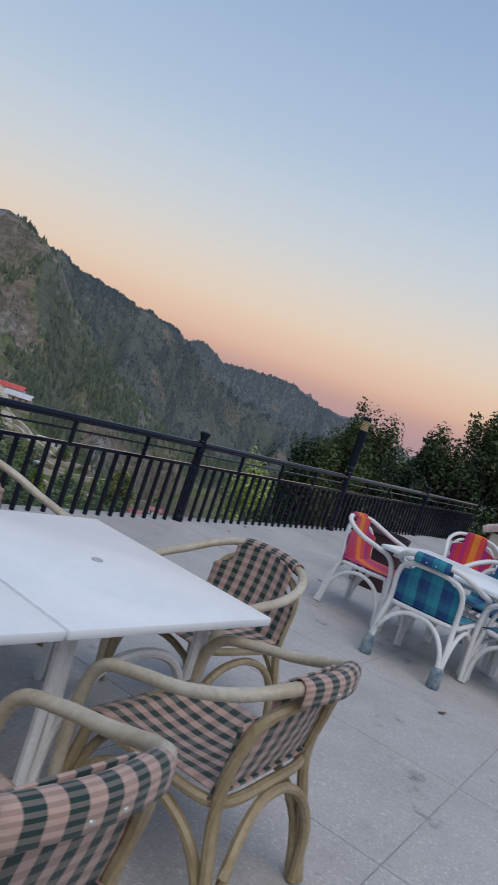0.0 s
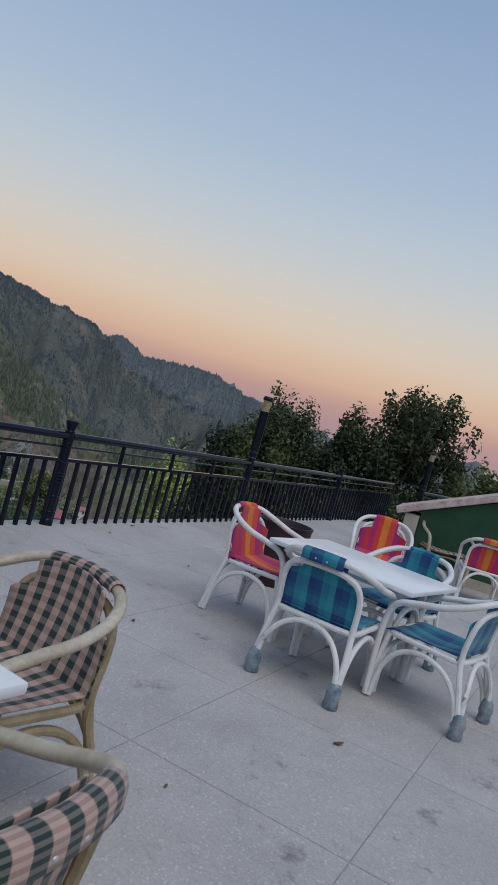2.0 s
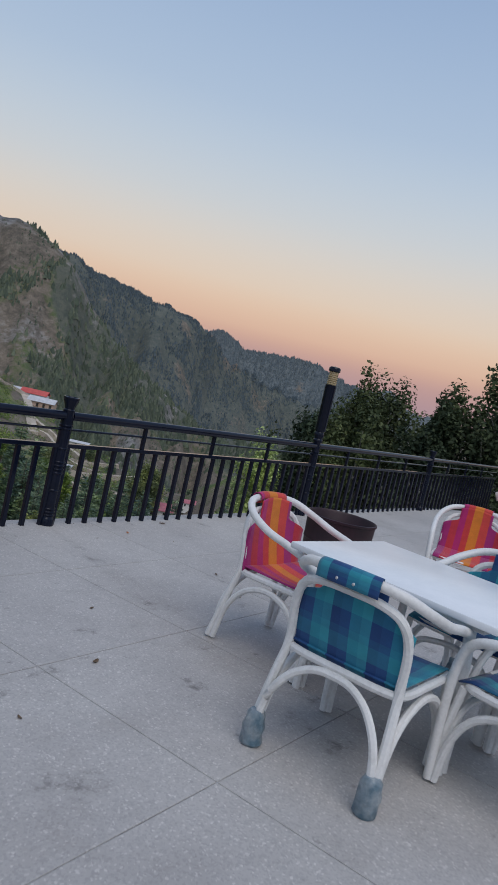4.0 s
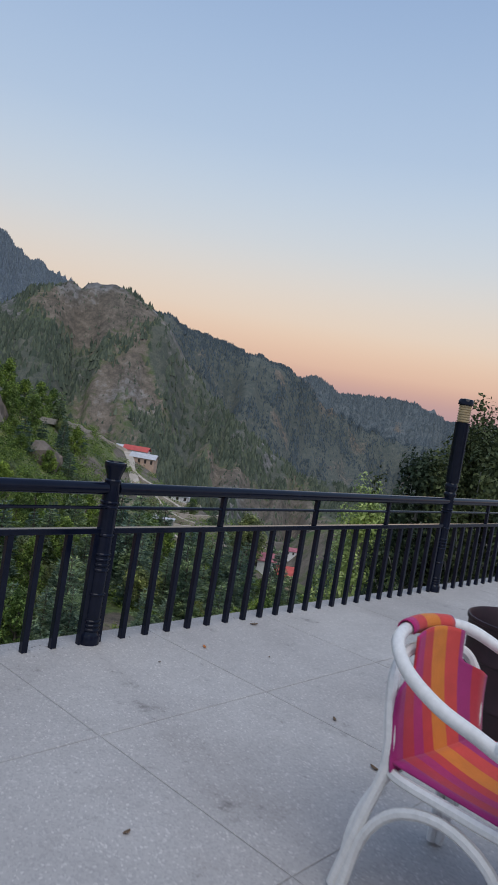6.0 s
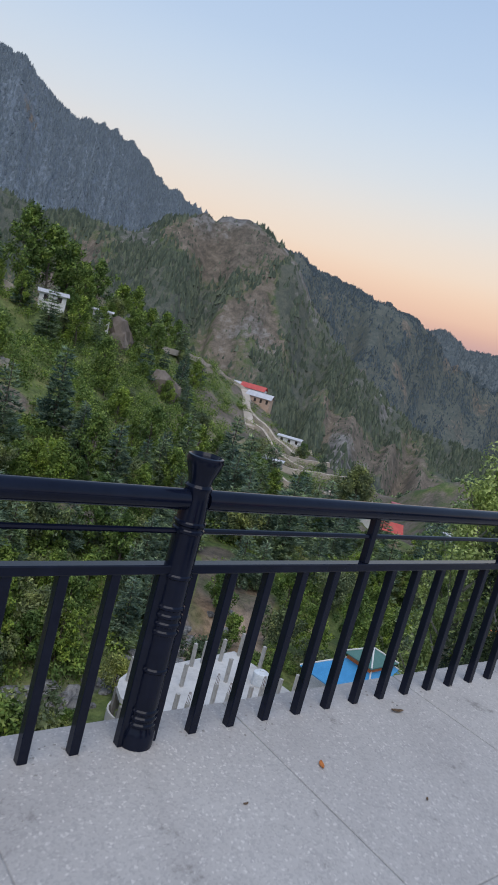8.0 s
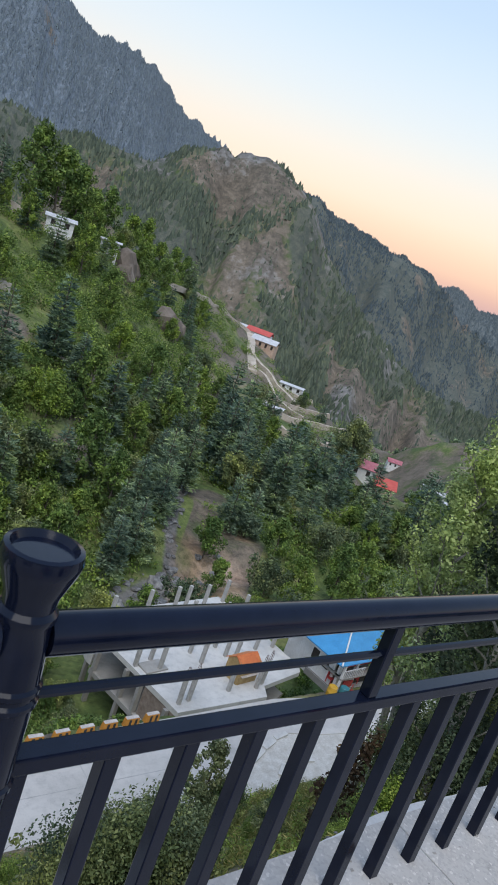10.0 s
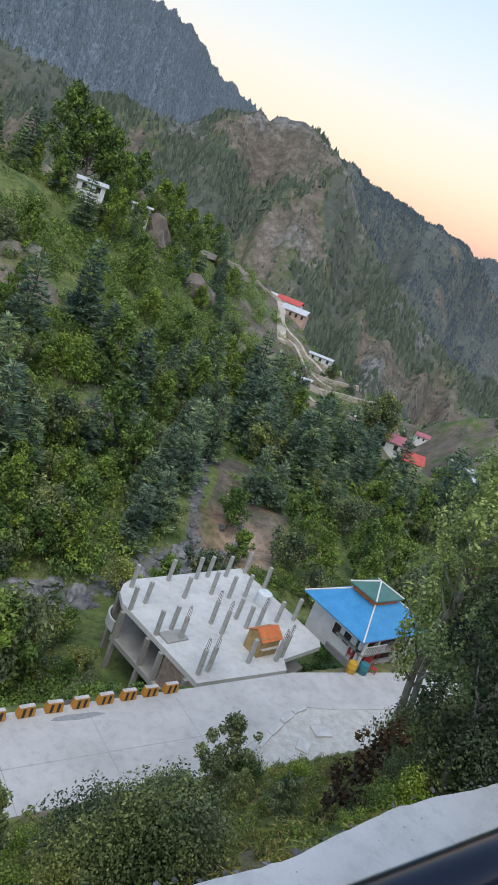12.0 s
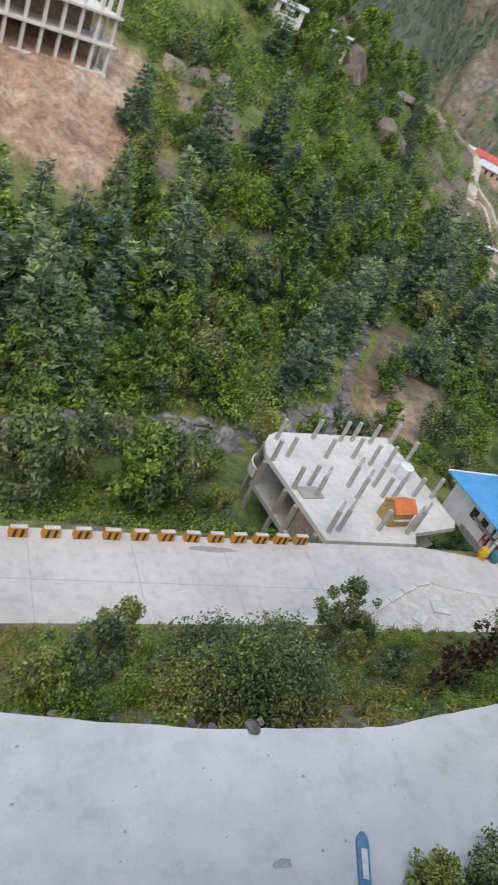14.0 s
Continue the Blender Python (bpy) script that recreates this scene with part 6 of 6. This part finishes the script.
# far conifer woods
def far_woods(name, mat, label, count, pick, seed):
    verts, faces = [], []
    n = 0
    g = random.Random(seed)
    while n < count:
        az = g.uniform(24, 42) if pick == 3 else g.uniform(24, 80) if g.random() < 0.94 else g.uniform(80, 100)
        k = g.random()
        if k < 0.5:
            rb = float(at_az(CREST_B, az, 1))
            r = rb * (1.01 - 0.38 * g.random() ** 1.2)
        elif k < 0.80:
            rd = float(at_az(CREST_D, az, 1))
            r = rd * (1.005 - 0.33 * g.random() ** 1.6)
        else:
            r = float(at_az(CREST_E, az, 1)) * (1.0 - 0.22 * g.random() ** 1.5)
        x, y = r * math.cos(radians(az)), r * math.sin(radians(az))
        if (0 if r < 1080 else 3 if r > 2000 else 1 if az < 57 else 2) != pick:
            continue
        z = sheet_z(x, y)
        bare, rock, wood = cover(x, y, z)
        if g.random() > max(0.22 if pick == 0 else 0.03, 0.98 - 1.25 * bare) * (1.0 - 0.4 * rock) * (1.0 if pick >= 2 else 0.16 + 1.1 * smooth01(0.42 + 2.6 * fbm(x, y, 0.014, 5, 88.0))):
            continue
        h = g.uniform(3.5, 8.5) * (0.95 if r < 1080 else 0.9 if r < 2000 else 1.5)
        if bare > 0.62 and r < 1080:
            h *= 0.4
        w = h * (g.uniform(0.36, 0.55) if r < 1080 else g.uniform(0.24, 0.36))
        t = g.uniform(0, 6)
        i = len(verts)
        m = 5
        for q in range(m):
            a = t + q * math.tau / m
            e = g.uniform(0.6, 1.3)
            verts.append((x + math.cos(a) * w * e, y + math.sin(a) * w * e, z - 0.9 * w + h * g.uniform(-0.1, 0.1)))
        verts.append((x + g.uniform(-.6, .6), y + g.uniform(-.6, .6), z + h * 0.86))
        for q in range(m):
            faces.append((i + q, i + (q + 1) % m, i + m))
        n += 1
    tagged(link_mesh(name, verts, faces, mat), label, "woods", kind="stuff")


far_woods("far_conifer_woods", LEAF_FAR, "dark green conifer woods on the brown mountain side", 17000, 0, 5)
# these three woods use the haze-tinted leaf colours
far_woods("ridge_conifer_woods", LEAF_RIDGE, "conifer woods on the long far ridge, tinted blue for haze", 17000, 1, 7)
far_woods("high_conifer_woods", LEAF_HIGH, "conifer woods covering the highest mountain, tinted blue-grey for haze", 30000, 2, 6)
far_woods("distant_conifer_woods", LEAF_DISTANT, "conifer woods on the most distant ridge, tinted blue for haze", 11000, 3, 8)

# boulders of the stream and the edge of the drive
ROCK = surface("grey_rock", (0.10, 0.10, 0.105), (0.30, 0.295, 0.29), 1.2, 9, 0.9, bump=0.7, depth=0.05, each=0.35)


def rock(name, x, y, s, seed, label, z=None, group="rocks of the stream"):
    b = bmesh.new()
    bmesh.ops.create_icosphere(b, subdivisions=2, radius=1.0)
    for v in b.verts:
        k = 1 + 0.45 * noise.noise(v.co * 1.3 + Vector((seed * 3.1, 0, 0))) + 0.15 * noise.noise(v.co * 3.7 + Vector((seed, 2, 0)))
        v.co = v.co * k
        v.co.z *= 0.62
    o = part(name, b, ROCK)
    gz = ground_z(x, y) if z is None else z
    o.matrix_basis = pose(x, y, gz + 0.12 * s, 0, 0, seed * 77) @ Matrix.Scale(s, 4)
    return tagged(o, label, "rock", group)


CLIFF = surface("cliff_rock", (0.13, 0.105, 0.085), (0.24, 0.20, 0.165), 0.5, 3, 0.95, bump=0.8, depth=0.2)
base_rocks = [rock("boulder", 19.0, 44.0, 1.3, 1, "grey boulder lying in the stream bed"), rock("boulder", 17.2, 45.2, 1.6, 2, "large grey boulder lying in the stream bed"), rock("boulder", 21.0, 43.0, 1.0, 3, "angular grey boulder lying in the stream bed")]
for k in range(190):
    az = g.uniform(48, 82)
    r = float(at_az(GULLY, az, 1)) * g.uniform(0.93, 1.05)
    x, y = r * math.cos(radians(az)), r * math.sin(radians(az))
    if 24 < x < 42 and y < 43.5:
        continue
    s = g.choice((0.2, 0.3, 0.35, 0.5, 0.6, 1.0))
    o = copy_thing(g.choice(base_rocks), pose(x, y, ground_z(x, y) + 0.1 * s, g.uniform(-20, 20), g.uniform(-20, 20), g.uniform(0, 360)))
    o.scale = (s, s * g.uniform(0.7, 1.2), s * g.uniform(0.7, 1.1))
for k in range(80):
    r = g.uniform(57, 97)
    az = 52.6 + 0.8 * math.sin(r * 0.16) + g.uniform(-0.75, 0.75)
    x, y = r * math.cos(radians(az)), r * math.sin(radians(az))
    s = g.choice((0.2, 0.3, 0.4, 0.55))
    o = copy_thing(g.choice(base_rocks), pose(x, y, ground_z(x, y) + 0.1 * s, g.uniform(-20, 20), g.uniform(-20, 20), g.uniform(0, 360)))
    o.scale = (s, s * g.uniform(0.7, 1.2), s * g.uniform(0.7, 1.1))
for k in range(40):
    x = g.uniform(1, 17)
    o = copy_thing(base_rocks[k % 3], pose(x, drive_edge(x) + g.uniform(0.02, 0.25), -9.08, g.uniform(-20, 20), g.uniform(-20, 20), g.uniform(0, 360)))
    s = g.choice((0.025, 0.035, 0.05, 0.07))
    if k == 0:
        s = 0.15
        o.location = (6.85, 6.27, -9.03)
    o.scale = (s * 1.3, s, s)
    tagged(o, "small pale stone along the ragged drive edge", group="stones along the drive")

for x, y, s, k in ((75, 147, 4.2, 11), (78, 150, 3.6, 12), (84.5, 137.5, 4.6, 13), (88, 140, 3.2, 14), (74, 143, 3.0, 15)):
    o = rock("rock_face", x, y, s, k, "brown-grey bare rock face among the hillside trees", group="rock faces")
    o.scale = (s * 0.8, s * 0.8, s * 1.5)
    o.data.materials[0] = CLIFF
for k in range(60):
    x, y = 43 + g.uniform(-5, 4), 151 + g.uniform(-2, 4)
    o = copy_thing(base_rocks[k % 3], pose(x, y, ground_z(x, y) + 0.3, g.uniform(-30, 30), g.uniform(-30, 30), g.uniform(0, 360)))
    s = g.uniform(0.4, 1.1)
    o.scale = (s, s, s)
    tagged(o, "pale rubble stone heaped on the hill crest", group="rubble on the crest")


def strip(name, pts, w, h, mat, label, category):
    """A track or low wall laid over the ground along a line."""
    line = spline([(x, y, 0) for x, y in pts], 10)
    verts, faces = [], []
    for i, p in enumerate(line):
        d = (line[min(i + 1, len(line) - 1)] - line[max(i - 1, 0)]).normalized()
        s = Vector((-d.y, d.x, 0)) * w / 2
        z = (0.6 if name == "wall_terrace" else 0.0) + max(ground_z(*(p + s).xy), ground_z(*(p - s).xy), ground_z(p.x, p.y)) + h + 0.04 * fbm(p.x, p.y, 0.5, 2)
        for q, zz in ((p - s, z - h - 1.5), (p - s, z), (p + s, z), (p + s, z - h - 1.5)):
            verts.append((q.x, q.y, zz))
    n = len(line)
    for i in range(n - 1):
        for k in range(3):
            a = i * 4 + k
            faces.append((a, a + 1, a + 5, a + 4))
    faces += [(0, 1, 2, 3), tuple(4 * n - 4 + k for k in (3, 2, 1, 0))]
    return tagged(link_mesh(name, verts, faces, mat), label, category, kind="structure")


DUST = surface("track_dust", (0.42, 0.355, 0.28), (0.60, 0.52, 0.44), 0.4, 4, 0.95)
strip("road_track", [(96, 166), (110, 178), (132, 199), (151, 217), (172, 231), (183, 234)], 3.0, 0.1, DUST, "dusty beige track along the hill crest", "track")
strip("road_track", [(181, 232), (173, 219), (161, 203), (152, 190), (140, 172)], 3.0, 0.1, DUST, "dusty beige track winding down the spur", "track")
strip("wall_terrace", [(118, 134), (124, 141), (136, 141), (148, 142), (156, 138)], 1.2, 0.8, DUST, "pale stone terrace wall on the spur", "wall")
strip("wall_terrace", [(128, 150), (140, 156), (152, 158), (165, 156)], 1.0, 0.7, DUST, "pale stone terrace wall below the houses", "wall")
strip("wall_terrace", [(150, 178), (160, 178), (172, 174)], 1.0, 0.7, DUST, "low pale stone wall of a field", "wall")
strip("wall_terrace", [(128, 122), (136, 124), (146, 118), (150, 108)], 1.2, 0.4, DUST, "stone-edged footpath above the pink house", "wall")
for a0, r0, a1, r1, w in ((51.6, 247, 46.5, 222, 1.2), (51.2, 226, 45.8, 200, 0.9), (50.0, 188, 46.0, 170, 0.9)):
    line = [(radians(a0 + (a1 - a0) * k / 4), r0 + (r1 - r0) * k / 4 + 3.0 * math.sin(k * 2.1 + r0)) for k in range(5)]
    strip("wall_terrace", [(q * math.cos(a), q * math.sin(a)) for a, q in line], w, 0.9, DUST, "pale dry-stone terrace wall across the spur", "wall")
strip("wall_terrace", [(28, 103), (33, 106), (38, 107.5)], 1.6, 0.8, DUST, "short beige retaining wall on the grass slope", "wall")
strip("wall_terrace", [(38, 146), (44, 144.5), (50, 142), (56, 139.5)], 0.8, 1.1, DUST, "beige parapet wall along the crest road", "wall")

for k, (x, y, w, d, a) in enumerate(((29.6, 24.2, 1.4, 0.35, 28), (31.0, 24.9, 1.5, 0.4, 26), (32.5, 25.6, 1.4, 0.4, 22), (33.9, 26.1, 1.2, 0.35, 10), (32.0, 23.2, 1.1, 0.8, 40), (34.2, 24.0, 1.3, 0.9, -10))):
    o = part("broken_slab", box(bmesh.new(), -w / 2, w / 2, -d / 2, d / 2, -0.1, 0.1, 0.02), SLABMIX)
    o.matrix_basis = pose(x, y, -26.6, 4 - k, 3 * (k % 3) - 3, a)
    tagged(o, "broken piece of concrete lying at the road edge", "rubble", "broken slabs at the road edge")

verts, faces = [], []
for _ in range(420):
    x = g.uniform(-4, 9)
    y = 0.06 - abs(g.gauss(0, 0.09))
    s, i = g.uniform(0.002, 0.007), len(verts)
    for k in range(4):
        a = k * math.tau / 4 + g.random()
        verts.append((x + s * math.cos(a) * 1.2, y + s * math.sin(a), 0.0005))
    verts.append((x, y, s * g.uniform(0.5, 1.1)))
    faces += [(i + k, i + (k + 1) % 4, i + 4) for k in range(4)]
tagged(link_mesh("edge_grit", verts, faces, GREYMIX), "fine cement grit scattered under the railing", "grit", kind="stuff")

# ---- floor bays, last ----


def bays():
    b = box(bmesh.new(), -PITCH / 2 + 0.0028, PITCH / 2 - 0.0028, -PITCH / 2 + 0.0028, PITCH / 2 - 0.0028, -0.012, 0.0, 0.0012)
    me = bpy.data.meshes.new("floor_bay")
    b.to_mesh(me)
    b.free()
    me.materials.append(FLOOR)
    for i in range(-9, 14):
        for j in range(-8, 1):
            x, y = X0 + PITCH * (i + 0.5), Y0 + PITCH * (j - 0.5)
            if x > 15.4 or x < -10 or y + PITCH / 2 > edge_y(x + PITCH / 2) - 0.05:
                continue
            o = new("floor_bay", me)
            o.parent = FLOOR_OB
            o.location = (x, y, 0)
    # outer row, cut to the edge
    for i in range(-9, 14):
        xa, xb = X0 + PITCH * i + 0.003, X0 + PITCH * (i + 1) - 0.003
        y0 = Y0 + 0.003
        y1 = min(edge_y(xa), edge_y(xb)) - 0.0
        while y1 - y0 < 0.1:
            y0 -= PITCH
        if y1 - y0 > 1.3:
            y0 += PITCH
        if xb > 15.9 or xa < -10.6:
            continue
        o = part("floor_bay", box(bmesh.new(), xa, xb, y0, y1, -0.02, 0.0, 0.002), FLOOR, FLOOR_OB)


bays()
